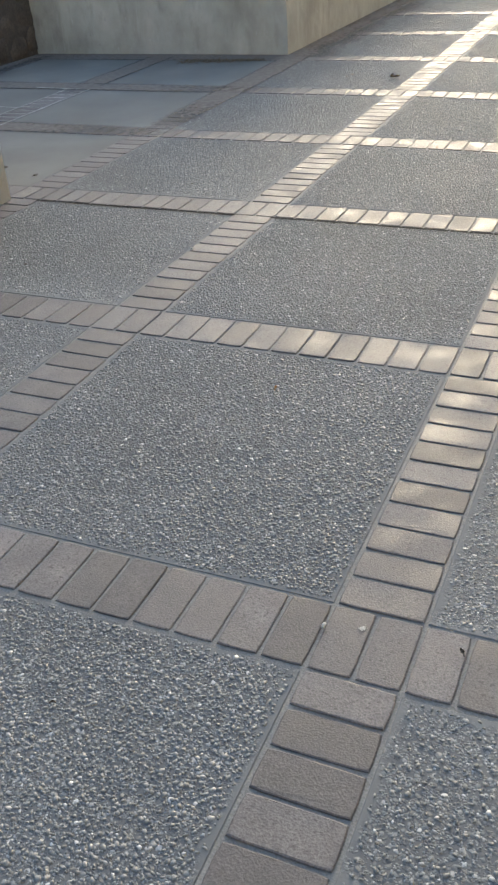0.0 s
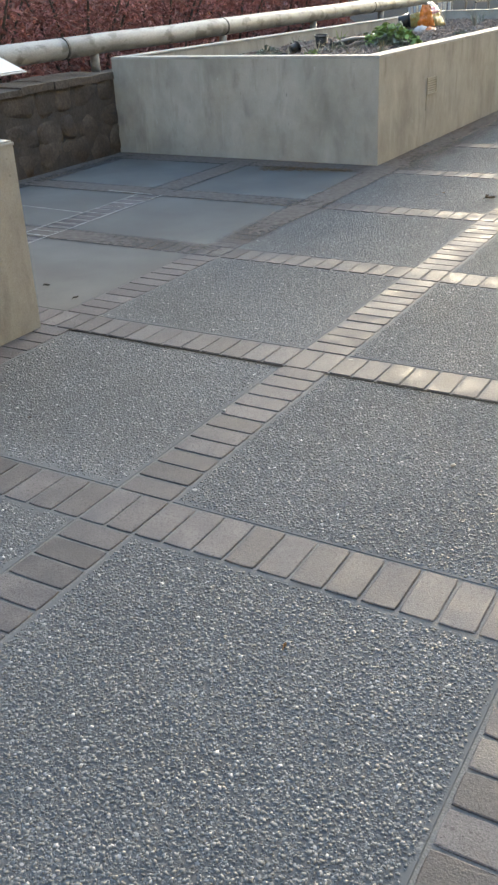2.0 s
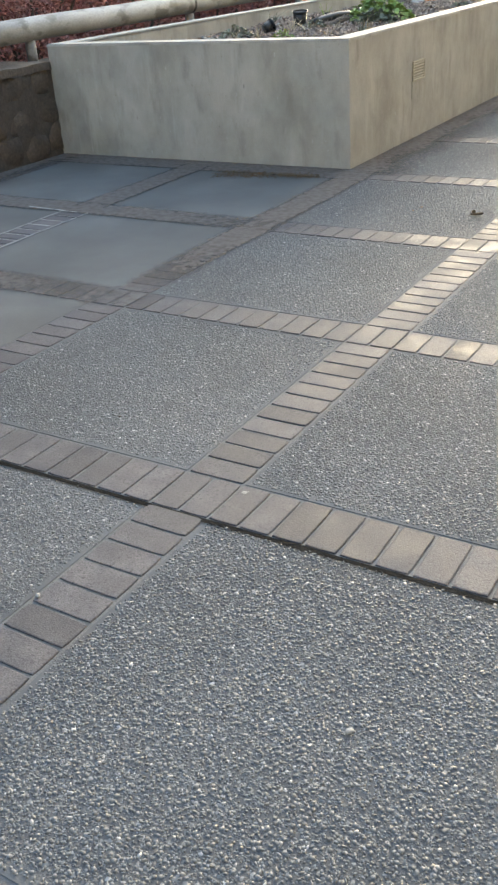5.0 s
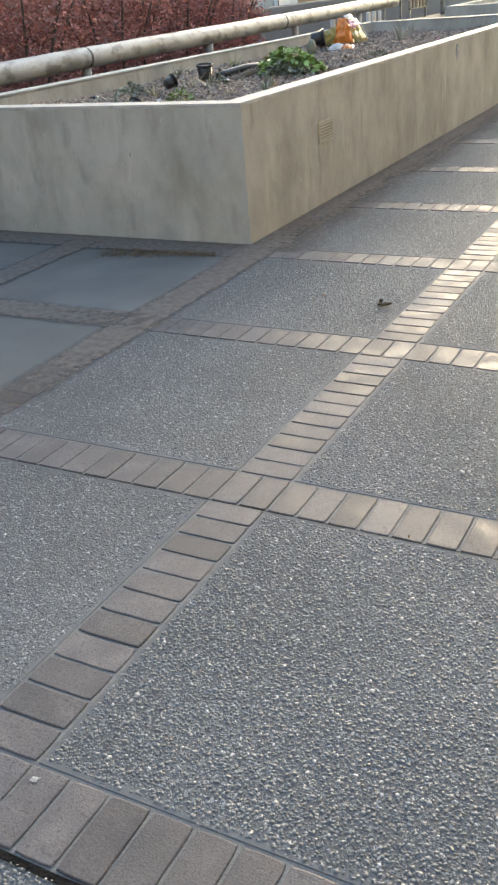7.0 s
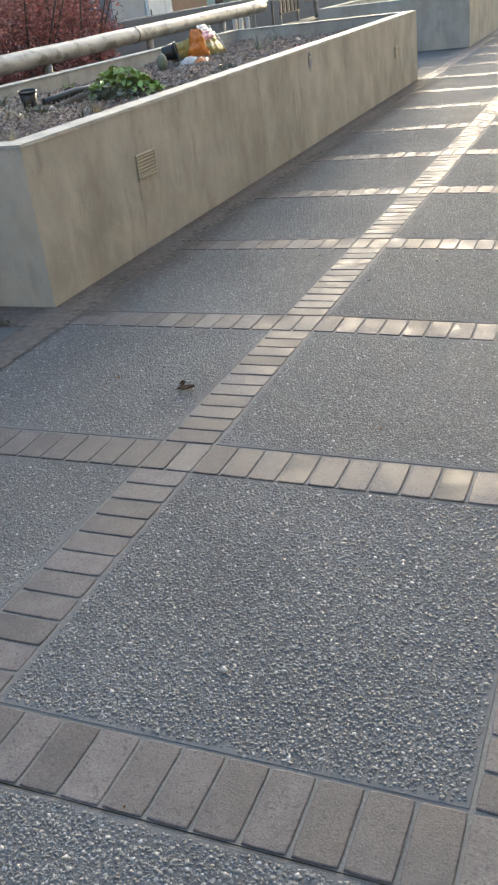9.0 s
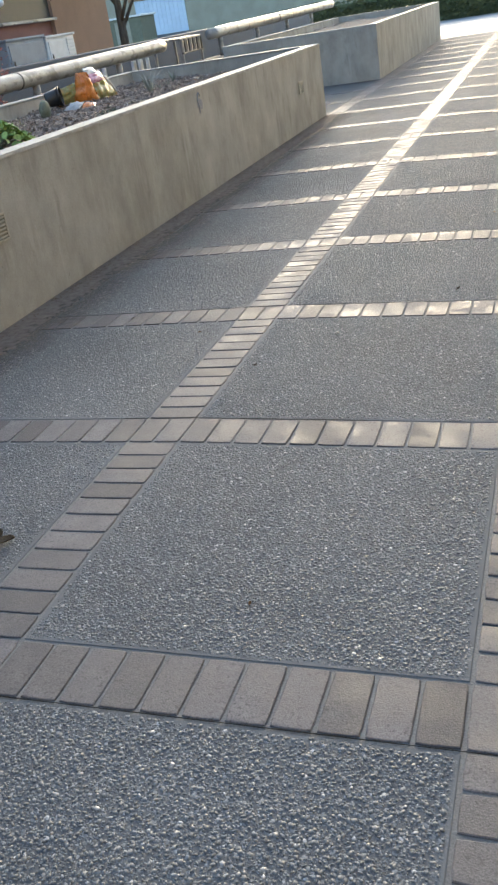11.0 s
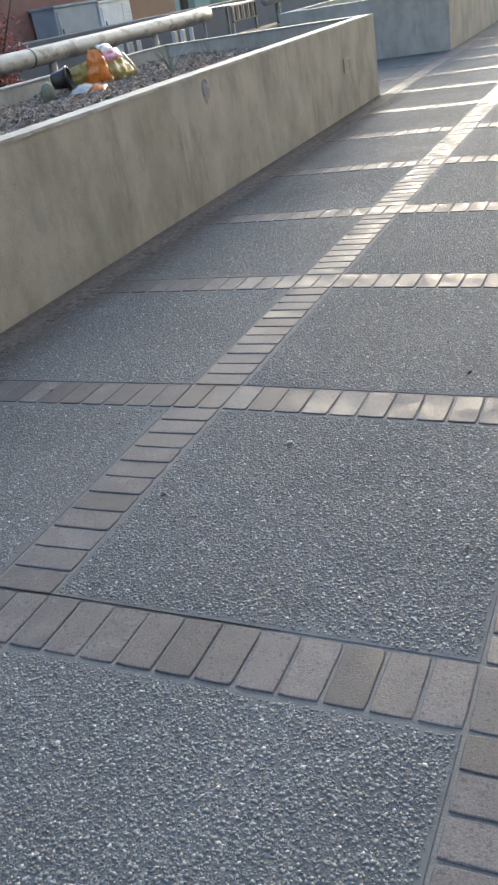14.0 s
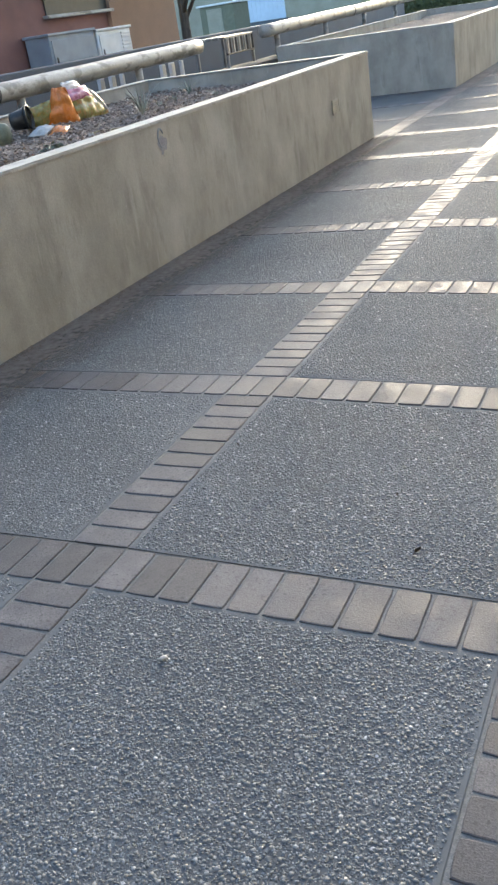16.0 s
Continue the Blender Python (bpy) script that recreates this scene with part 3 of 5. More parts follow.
# rust-brown leaf litter against the planter's foot
lv, lf = [], []
for k in range(1500):
    a = rnd.random()
    x, y = -2.30 + 0.72 * a + rnd.gauss(0, 0.04), -0.13 - 0.20 * (1 - a) * rnd.random() + rnd.gauss(0, 0.03)
    if y > 0.12:
        continue
    r, u = rnd.uniform(0.003, 0.010), rnd.uniform(0, 6.28)
    b = len(lv)
    for q, s in ((0, 1.0), (1.57, 0.45), (3.14, 1.0), (4.71, 0.45)):
        lv.append((x + r * s * math.cos(u + q), y + r * s * math.sin(u + q), 0.004 + rnd.uniform(0, 0.008)))
    lf.append((b, b + 1, b + 2, b + 3))
tagged(new("leaf_litter", data_mesh("leaf_litter", lv, lf, LITTER)), "rust-brown leaf litter at the planter's foot", "leaf litter", kind="stuff")


# crumbs and grit gathered along the planters' foot
def grit(x0, x1, y0, y1, count, mat, label, along_y=True):
    vs, fs = [], []
    for k in range(count):
        f = abs(rnd.gauss(0, 0.45))
        if f > 1:
            continue
        x, y = (x0 + (x1 - x0) * f, rnd.uniform(y0, y1)) if along_y else (rnd.uniform(x0, x1), y0 + (y1 - y0) * f)
        if noise.noise(Vector((x * 0.6, y * 1.7, 2))) < -0.15 and rnd.random() < 0.7:
            continue
        r, u = rnd.uniform(0.002, 0.008), rnd.uniform(0, 6.28)
        b = len(vs)
        for q, sc in ((0, 1.0), (1.57, 0.5), (3.14, 1.0), (4.71, 0.5)):
            vs.append((x + r * sc * math.cos(u + q), y + r * sc * math.sin(u + q), 0.0032 + rnd.uniform(0, 0.004)))
        fs.append((b, b + 1, b + 2, b + 3))
    tagged(new("grit", data_mesh("grit", vs, fs, mat)), label, "grit", kind="stuff")


GRIT = material("brown_grit", [(0.07, 0.05, 0.038), (0.14, 0.10, 0.075)], scale=40, rough=0.95, bump=0.2, grain=150, spread=0.4, island=True)
grit(FACE + 0.003, FACE + 0.13, 0.15, 9.2, 5200, GRIT, "brown dirt and leaf grit along the planter's foot")
grit(-4.0, FACE, 0.13, 0.04, 900, GRIT, "brown dirt along the planter's front foot", False)
# hairline marks on the concrete faces
for (y0, z0, y1, z1, w) in ((1.262, 0.43, 1.255, 0.30, 0.0016),):
    pts = [(FACE + 0.0008, y0 + (y1 - y0) * k / 12 + 0.004 * noise.noise(Vector((y0, k * 0.5, 1))), z0 + (z1 - z0) * k / 12) for k in range(13)]
    part("hairline_crack", tube_bm(pts, [w * (0.6 + 0.5 * abs(noise.noise(Vector((k, y0, 0))))) for k in range(13)], 5), BRONZE, planter_mid, "dark hairline crack")
for k in range(34):
    y, z = rnd.uniform(0.3, 9.0), rnd.uniform(0.08, 0.8)
    bm = bmesh.new()
    bmesh.ops.create_circle(bm, cap_ends=True, segments=7, radius=rnd.uniform(0.003, 0.009), matrix=Matrix.Translation((FACE + 0.0015, y, z)) @ Matrix.Rotation(radians(90), 4, "Y") @ Matrix.Diagonal((rnd.uniform(1, 2.4), 1, 1, 1)))
    part("chip", bm, RIM, planter_mid, "pale chip in the concrete")
for k in range(22):
    x, z = rnd.uniform(-4.0, -1.5), rnd.uniform(0.08, 0.8)
    bm = bmesh.new()
    bmesh.ops.create_circle(bm, cap_ends=True, segments=7, radius=rnd.uniform(0.003, 0.008), matrix=Matrix.Translation((x, 0.14 - 0.0015, z)) @ Matrix.Rotation(radians(90), 4, "X") @ Matrix.Diagonal((1, rnd.uniform(1, 3), 1, 1)))
    part("chip", bm, RIM, planter_mid, "pale chip in the concrete")


# ---- mulch chips in the planter ----
def chips(x0, x1, y0, y1, count, name="mulch_chips"):
    vs, fs = [], []
    for k in range(count):
        x, y = rnd.uniform(x0, x1), rnd.uniform(y0, y1)
        p = Vector((x, y, 0))
        z = 0.70 + 0.06 * noise.noise(p * 1.3) + 0.025 * noise.noise(p * 7) + 0.008
        l, w = rnd.uniform(0.008, 0.024), rnd.uniform(0.004, 0.010)
        m = pose(x, y, z + rnd.uniform(-0.004, 0.012), rnd.uniform(-40, 40), rnd.uniform(-40, 40), rnd.uniform(0, 360))
        b = len(vs)
        for c in ((-l, -w, 0), (l, -w, 0), (l, w, 0), (-l, w, 0), (-l * 0.8, 0, 0.006), (l * 0.8, 0, 0.007)):
            vs.append(m @ Vector(c))
        fs.extend([(b, b + 1, b + 5, b + 4), (b + 3, b + 4, b + 5, b + 2), (b, b + 4, b + 3), (b + 1, b + 2, b + 5), (b, b + 3, b + 2, b + 1)])
    return tagged(new(name, data_mesh(name, vs, fs, CHIP)), "pinkish brown bark chips spread over the planter soil", "mulch", kind="stuff")


chips(-3.92, -1.62, 0.32, 9.05, 14000)


def soil_z(x, y):
    p = Vector((x, y, 0))
    return 0.70 + 0.06 * noise.noise(p * 1.3) + 0.025 * noise.noise(p * 7)


# ---- plants ----
def blade_clump(x, y, n, length, mat, label, spread=0.5, width=0.008, name="grass_tuft", z=None):
    vs, fs = [], []
    z0 = soil_z(x, y) - 0.005 if z is None else z
    for k in range(n):
        u, lean, l = rnd.uniform(0, 6.28), rnd.uniform(0.1, spread), length * rnd.uniform(0.5, 1.1)
        d = Vector((math.cos(u), math.sin(u), 0))
        s = d.cross(Vector((0, 0, 1))) * width * rnd.uniform(0.6, 1.2)
        base = Vector((x, y, z0)) + d * rnd.uniform(0, 0.03)
        b = len(vs)
        for q in range(5):
            f = q / 4
            c = base + d * (lean * l * (f + f * f)) + Vector((0, 0, l * (f - 0.35 * lean * f * f * 1.6)))
            vs.extend([c - s * (1 - f * 0.95), c + s * (1 - f * 0.95)])
        for q in range(4):
            fs.append((b + 2 * q, b + 2 * q + 1, b + 2 * q + 3, b + 2 * q + 2))
    h = holder(name, (x, y, z0), label, "plant")
    ob = new("foliage", data_mesh("foliage", [v - Vector((x, y, z0)) for v in vs], fs, mat, True))
    ob.parent = h
    return h


def leafy_plant(x, y, r, hgt, n, mat, label, leaf=0.035, name="leafy_plant"):
    z0 = soil_z(x, y)
    h = holder(name, (x, y, z0 - 0.01), label, "plant")
    bm = bmesh.new()
    vs, fs = [], []
    for k in range(n):
        u, rr = rnd.uniform(0, 6.28), r * math.sqrt(rnd.random())
        px, py = rr * math.cos(u) * 1.3, rr * math.sin(u)
        pz = hgt * (1 - (rr / r) ** 2) * rnd.uniform(0.35, 1.05) + 0.02
        if k % 6 == 0:
            tube_bm([(x + px * 0.3, y + py * 0.3, z0 - 0.005), (x + px * 0.8, y + py * 0.8, z0 + pz * 0.6), (x + px, y + py, z0 + pz)], [0.004, 0.003, 0.002], 5, bm)
        m = pose(px, py, pz, rnd.uniform(-45, 45), rnd.uniform(-45, 45), rnd.uniform(0, 360))
        l = leaf * rnd.uniform(0.5, 1.2)
        b = len(vs)
        for c in ((0, -l, 0), (l * 0.55, -l * 0.2, 0.006), (l * 0.4, l * 0.6, 0.004), (0, l, -0.006), (-l * 0.4, l * 0.6, 0.004), (-l * 0.55, -l * 0.2, 0.006), (0, 0.1 * l, -0.004)):
            vs.append(m @ Vector(c))
        for q in range(6):
            fs.append((b + q, b + (q + 1) % 6, b + 6))
    part("stems", bm, GREYLEAF, h)
    ob = new("leaves", data_mesh("leaves", vs, fs, mat, True))
    ob.parent = h
    return h


leafy_plant(-2.62, 3.35, 0.26, 0.20, 330, LEAF, "bright green broad-leaved plant growing in the planter", 0.045)
leafy_plant(-2.50, 2.95, 0.17, 0.12, 150, GREYLEAF, "small dull green plant beside the bright one", 0.035)
leafy_plant(-2.80, 0.66, 0.16, 0.09, 160, LEAF, "low green weed behind the planter's front wall", 0.025)
leafy_plant(-3.4, 1.9, 0.14, 0.10, 110, GREYLEAF, "straggly dull green weed in the planter", 0.022)
for x, y, n, l, mt, lb in ((-2.72, 6.75, 30, 0.31, SILVERLEAF, "grey-green spiky succulent tuft in the mulch"), (-2.85, 7.3, 26, 0.11, SILVERLEAF, "low grey-green tuft in the mulch"), (-2.95, 7.75, 22, 0.12, SILVERLEAF, "grey-green tuft in the mulch"),
                           (-3.15, 8.5, 18, 0.20, GREYLEAF, "tall thin grey-green tuft near the planter's end"), (-2.6, 8.0, 18, 0.09, SILVERLEAF, "low grey tuft in the mulch"), (-2.25, 1.15, 14, 0.14, STRAW, "dry straw-coloured grass tuft"),
                           (-2.15, 1.9, 12, 0.15, GREYLEAF, "thin green grass tuft"), (-2.9, 1.15, 16, 0.15, STRAW, "dry pale grass tuft among the weeds"), (-3.05, 1.7, 14, 0.13, STRAW, "broken dry stems in the mulch"), (-3.5, 3.9, 10, 0.2, LEAF, "upright yellow-green seedling in the mulch"),
                           (-2.0, 5.2, 14, 0.08, STRAW, "dry curled grass near the rim"), (-1.9, 6.1, 10, 0.07, STRAW, "small dry tuft near the rim"), (-3.3, 5.0, 14, 0.14, STRAW, "dry stalks behind the green plant"), (-2.3, 2.35, 10, 0.15, STRAW, "thin pale stalks beside the rim")):
    blade_clump(x, y, n, l, mt, lb)


CLUTTER = ((-2.05, 0.62, 9, 0.16), (-2.45, 0.55, 12, 0.13), (-3.05, 0.6, 14, 0.12), (-3.4, 0.9, 14, 0.16), (-3.2, 1.35, 10, 0.2), (-2.7, 1.5, 12, 0.14), (-2.4, 1.75, 9, 0.18), (-3.6, 2.2, 12, 0.16),
           (-2.75, 2.2, 10, 0.16), (-2.05, 2.9, 10, 0.13), (-3.75, 3.2, 9, 0.2), (-3.35, 4.3, 10, 0.15), (-2.9, 4.3, 12, 0.11), (-1.85, 3.6, 9, 0.08), (-2.3, 4.8, 10, 0.08), (-3.6, 5.2, 9, 0.16))
for k, (x, y, n, l) in enumerate(CLUTTER):
    if k % 3 == 0:
        blade_clump(x, y, n, l, STRAW, "dry bleached grass stalks standing in the mulch", 0.7, 0.005)
    elif k % 3 == 1:
        blade_clump(x, y, n + 6, l * 0.8, GREYLEAF, "dull grey-green weed tuft in the mulch", 0.9, 0.007)
    else:
        leafy_plant(x, y, 0.09, l * 0.7, 60, LEAF if k % 2 else GREYLEAF, "small ragged green weed in the mulch", 0.02)


near_rnd = random.Random(23)
for k in range(20):
    x, y, n, l = near_rnd.uniform(-3.6, -1.8), near_rnd.uniform(0.4, 2.7), near_rnd.randint(7, 13), near_rnd.uniform(0.09, 0.19)
    if k % 2:
        blade_clump(x, y, n, l, STRAW, "bleached broken stalks standing in the mulch", 0.8, 0.005)
    else:
        blade_clump(x, y, n + 4, l, SILVERLEAF, "pale grey-green weed tuft in the mulch", 0.9, 0.007)

# ---- litter in the planter ----
def lathe_bm(profile, sides, at, tilt=(0, 0, 0)):
    bm = bmesh.new()
    m = Matrix.Translation(at) @ Euler([radians(a) for a in tilt]).to_matrix().to_4x4()
    rings = [[bm.verts.new(m @ Vector((r * math.cos(6.2832 * s / sides), r * math.sin(6.2832 * s / sides), z))) for s in range(sides)] for r, z in profile]
    for r0, r1 in zip(rings, rings[1:]):
        for s in range(sides):
            bm.faces.new((r0[s], r0[(s + 1) % sides], r1[(s + 1) % sides], r1[s]))
    bm.faces.new(rings[0][::-1])
    return bm


def nursery_pot(x, y, r, hgt, tilt, label, mat=BLACKPOT):
    z = soil_z(x, y) + 0.01
    h = holder("plant_pot", (x, y, z), label, "plant pot", group="discarded pots")
    lift = r * 0.9 if abs(tilt[0]) > 45 or abs(tilt[1]) > 45 else 0
    at = (x, y, z + lift)
    part("pot", lathe_bm([(r * 0.75, 0), (r * 0.78, hgt * 0.1), (r * 0.95, hgt * 0.9), (r * 0.90, hgt * 0.9), (r * 0.72, hgt * 0.12), (0.01, hgt * 0.1)], 20, at, tilt), mat, h, smooth=True)
    part("lip", lathe_bm([(r * 0.96, hgt * 0.88), (r * 1.05, hgt * 0.88), (r * 1.05, hgt), (r * 0.97, hgt), (r * 0.96, hgt * 0.88)], 20, at, tilt), mat, h, smooth=True)


nursery_pot(-3.62, 6.12, 0.095, 0.16, (0, 82, 20), "black plastic nursery pot lying on its side")
nursery_pot(-3.30, 2.95, 0.075, 0.13, (6, 4, 0), "black plastic nursery pot standing in the mulch")
nursery_pot(-3.42, 2.45, 0.06, 0.09, (0, 70, 60), "small black pot tipped over in the mulch")
nursery_pot(-2.62, 0.72, 0.055, 0.08, (20, 60, 110), "dark pot with a glinting pale lip")
z = soil_z(-3.48, 5.82)
bm = bmesh.new()
bmesh.ops.create_uvsphere(bm, u_segments=18, v_segments=10, radius=0.085, matrix=Matrix.Translation((-3.48, 5.80, z + 0.07)) @ Matrix.Diagonal((0.55, 1.0, 1.15, 1)))
for v in bm.verts:
    v.co += 0.006 * noise.noise_vector(v.co * 14)
thing("boulder", bm, GREYLEAF, "grey-green mossy rounded stone standing in the mulch", "stone", smooth=True)


def crumpled(points, seg, amp, seed):
    """A pillow-like packet from four corners of its lower and upper edge."""
    (a, b), (c, d), thick = points
    a, b, c, d = map(Vector, (a, b, c, d))
    nrm = (b - a).cross(c - a).normalized()
    bm = bmesh.new()
    sides = []
    for s in (1, -1):
        g = []
        for i in range(seg + 1):
            row = []
            for j in range(seg + 1):
                u, v = i / seg, j / seg
                p = (a * (1 - u) + b * u) * (1 - v) + (c * (1 - u) + d * u) * v
                bulge = thick * (math.sin(3.1416 * u) * math.sin(3.1416 * min(1, v * 1.05))) ** 0.5 if 0 < i < seg and 0 < j < seg else 0.002
                w = amp * noise.noise(Vector((u * 5 + seed, v * 5, s)))
                row.append(bm.verts.new(p + nrm * (s * bulge + w)))
            g.append(row)
        sides.append(g)
        for i in range(seg):
            for j in range(seg):
                f = (g[i][j], g[i + 1][j], g[i + 1][j + 1], g[i][j + 1])
                bm.faces.new(f if s > 0 else f[::-1])
    rim = lambda g: [g[i][0] for i in range(seg)] + [g[seg][j] for j in range(seg)] + [g[i][seg] for i in range(seg, 0, -1)] + [g[0][j] for j in range(seg, 0, -1)]
    r0, r1 = rim(sides[0]), rim(sides[1])
    for k in range(len(r0)):
        bm.faces.new((r0[k], r1[k], r1[(k + 1) % len(r0)], r0[(k + 1) % len(r0)]))
    return bm


bx, by = -3.36, 6.55
z = soil_z(bx, by)
h = holder("plastic_bag", (bx, by, z), "crumpled orange plastic bag with printed panels in the mulch", "plastic bag")
part("orange_fold", crumpled((((bx - 0.10, by - 0.16, z), (bx + 0.12, by + 0.02, z)), ((bx - 0.06, by - 0.06, z + 0.30), (bx + 0.03, by + 0.02, z + 0.29)), 0.055), 12, 0.035, 1.0), ORANGE, h, smooth=True)
part("printed_fold", crumpled((((bx + 0.06, by + 0.0, z), (bx + 0.10, by + 0.52, z)), ((bx - 0.02, by + 0.05, z + 0.24), (bx + 0.0, by + 0.36, z + 0.23)), 0.05), 12, 0.03, 2.0), BAGYELLOW, h, "yellow and green printed panel", smooth=True)
part("pink_band", crumpled((((bx + 0.055, by + 0.0, z + 0.17), (bx + 0.065, by + 0.36, z + 0.17)), ((bx + 0.0, by + 0.03, z + 0.27), (bx + 0.01, by + 0.34, z + 0.27)), 0.035), 10, 0.02, 3.0), BAGPINK, h, "pink printed band", smooth=True)
part("white_band", crumpled((((bx + 0.01, by + 0.02, z + 0.245), (bx + 0.02, by + 0.30, z + 0.245)), ((bx - 0.03, by + 0.05, z + 0.325), (bx - 0.03, by + 0.25, z + 0.325)), 0.03), 10, 0.02, 4.0), BAGWHITE, h, "white printed top", smooth=True)
part("pale_seam", tube_bm([(bx + 0.10, by + 0.53, z + 0.01), (bx + 0.08, by + 0.48, z + 0.10), (bx + 0.05, by + 0.41, z + 0.19), (bx + 0.01, by + 0.33, z + 0.26)], [0.011, 0.010, 0.011, 0.009], 7), BAGWHITE, h, "shining pale seam", smooth=True)
part("green_fold", crumpled((((bx - 0.22, by - 0.30, z), (bx - 0.08, by - 0.1, z)), ((bx - 0.2, by - 0.26, z + 0.17), (bx - 0.08, by - 0.08, z + 0.21)), 0.04), 10, 0.03, 6.0), BAGYELLOW, h, "green printed fold", smooth=True)
PACKETGREY = material("scuffed_white_plastic", [(0.36, 0.34, 0.33), (0.52, 0.50, 0.48)], scale=14, rough=0.4, bump=0.25, grain=40, fine=0.15)
bx, by = -3.20, 6.02
z = soil_z(bx, by)
h = holder("snack_packet", (bx, by, z), "white and orange packet lying flat in the mulch", "packet")
part("white_end", crumpled((((bx - 0.13, by - 0.12, z + 0.02), (bx + 0.02, by - 0.08, z + 0.01)), ((bx - 0.12, by + 0.08, z + 0.07), (bx + 0.01, by + 0.08, z + 0.065)), 0.03), 10, 0.02, 8.0), PACKETGREY, h, smooth=True)
part("orange_end", crumpled((((bx + 0.02, by - 0.06, z), (bx + 0.16, by + 0.0, z)), ((bx - 0.02, by + 0.13, z + 0.05), (bx + 0.10, by + 0.17, z + 0.04)), 0.03), 10, 0.02, 9.0), ORANGE, h, smooth=True)


def log(x0, y0, x1, y1, r, mat, label, name, lift=0.6):
    n = 9
    pts = []
    for k in range(n):
        f = k / (n - 1)
        x, y = x0 + (x1 - x0) * f, y0 + (y1 - y0) * f
        pts.append((x, y, soil_z(x, y) + r * lift + 0.01 * noise.noise(Vector((f * 4, x, y)))))
    rad = [r * (0.85 + 0.3 * noise.noise(Vector((k * 0.8, x0, y0)))) for k in range(n)]
    return thing(name, tube_bm(pts, rad, 10), mat, label, "log" if mat == BARK else name.replace("_", " "), smooth=True)


log(-3.22, 3.05, -3.02, 3.75, 0.045, BLACKPOT, "dark plastic drainpipe length lying in the mulch", "drain_pipe")
log(-3.05, 2.6, -2.85, 3.3, 0.04, BARK, "short dark weathered log in the mulch", "log")
log(-3.08, 2.66, -3.06, 2.72, 0.012, BAGWHITE, "scrap of white plastic stuck in the mulch", "plastic_scrap", 4.0)
for k, (x, y, l) in enumerate(((-3.3, 4.7, 0.5), (-3.1, 2.2, 0.3), (-2.2, 4.1, 0.22), (-2.5, 5.6, 0.25), (-2.0, 7.2, 0.2))):
    u = rnd.uniform(0, 3.14)
    log(x, y, x + l * math.cos(u), y + l * math.sin(u), 0.008, STRAW, "thin pale dry twig on the mulch", "twig", 2.0)
for k in range(46):
    x, y = rnd.uniform(-3.8, -1.68), rnd.uniform(0.4, 8.9)
    bm = bmesh.new()
    bmesh.ops.create_icosphere(bm, subdivisions=1, radius=rnd.uniform(0.012, 0.028), matrix=Matrix.Translation((x, y, soil_z(x, y) + 0.012)) @ Matrix.Diagonal((1.2, 1, 0.7, 1)))
    for v in bm.verts:
        v.co += 0.006 * noise.noise_vector(v.co * 30)
    thing("stone", bm, RIM, "small pale stone lying on the mulch", "stone", group="stones in the mulch", smooth=True)


def scrap(x, y, w, mat, label, seed):
    z = soil_z(x, y) + 0.012
    h = holder("litter_scrap", (x, y, z), label, "litter", group="scraps in the planter")
    u = rnd.uniform(0, 3.14)
    a, b = Vector((math.cos(u), math.sin(u), 0)) * w, Vector((-math.sin(u), math.cos(u), 0.9)) * w * 0.6
    o = Vector((x, y, z))
    part("sheet", crumpled(((o - a, o + a), (o - a * 0.8 + b, o + a * 0.7 + b), 0.012), 7, 0.03, seed), mat, h, smooth=True)


for k, (x, y, w, m, lb) in enumerate(((-2.58, 0.66, 0.035, BAGWHITE, "crumpled white scrap glinting in the planter"), (-2.85, 1.45, 0.03, BAGWHITE, "torn white paper scrap in the mulch"), (-3.1, 2.1, 0.04, BLACKPOT, "torn black plastic scrap in the mulch"), (-2.95, 2.75, 0.03, BAGWHITE, "white plastic scrap beside the pot"),
                                      (-3.3, 3.6, 0.05, BLACKPOT, "flattened black plastic sheet in the mulch"), (-2.35, 3.9, 0.02, BAGWHITE, "small white scrap near the green plant"), (-2.45, 5.5, 0.025, BAGWHITE, "small white scrap in the mulch"), (-3.55, 1.6, 0.05, BLACKPOT, "broken black tray piece in the mulch"), (-2.2, 6.6, 0.02, BAGPINK, "small pink scrap in the mulch"))):
    scrap(x, y, w, m, lb, 20.0 + k)

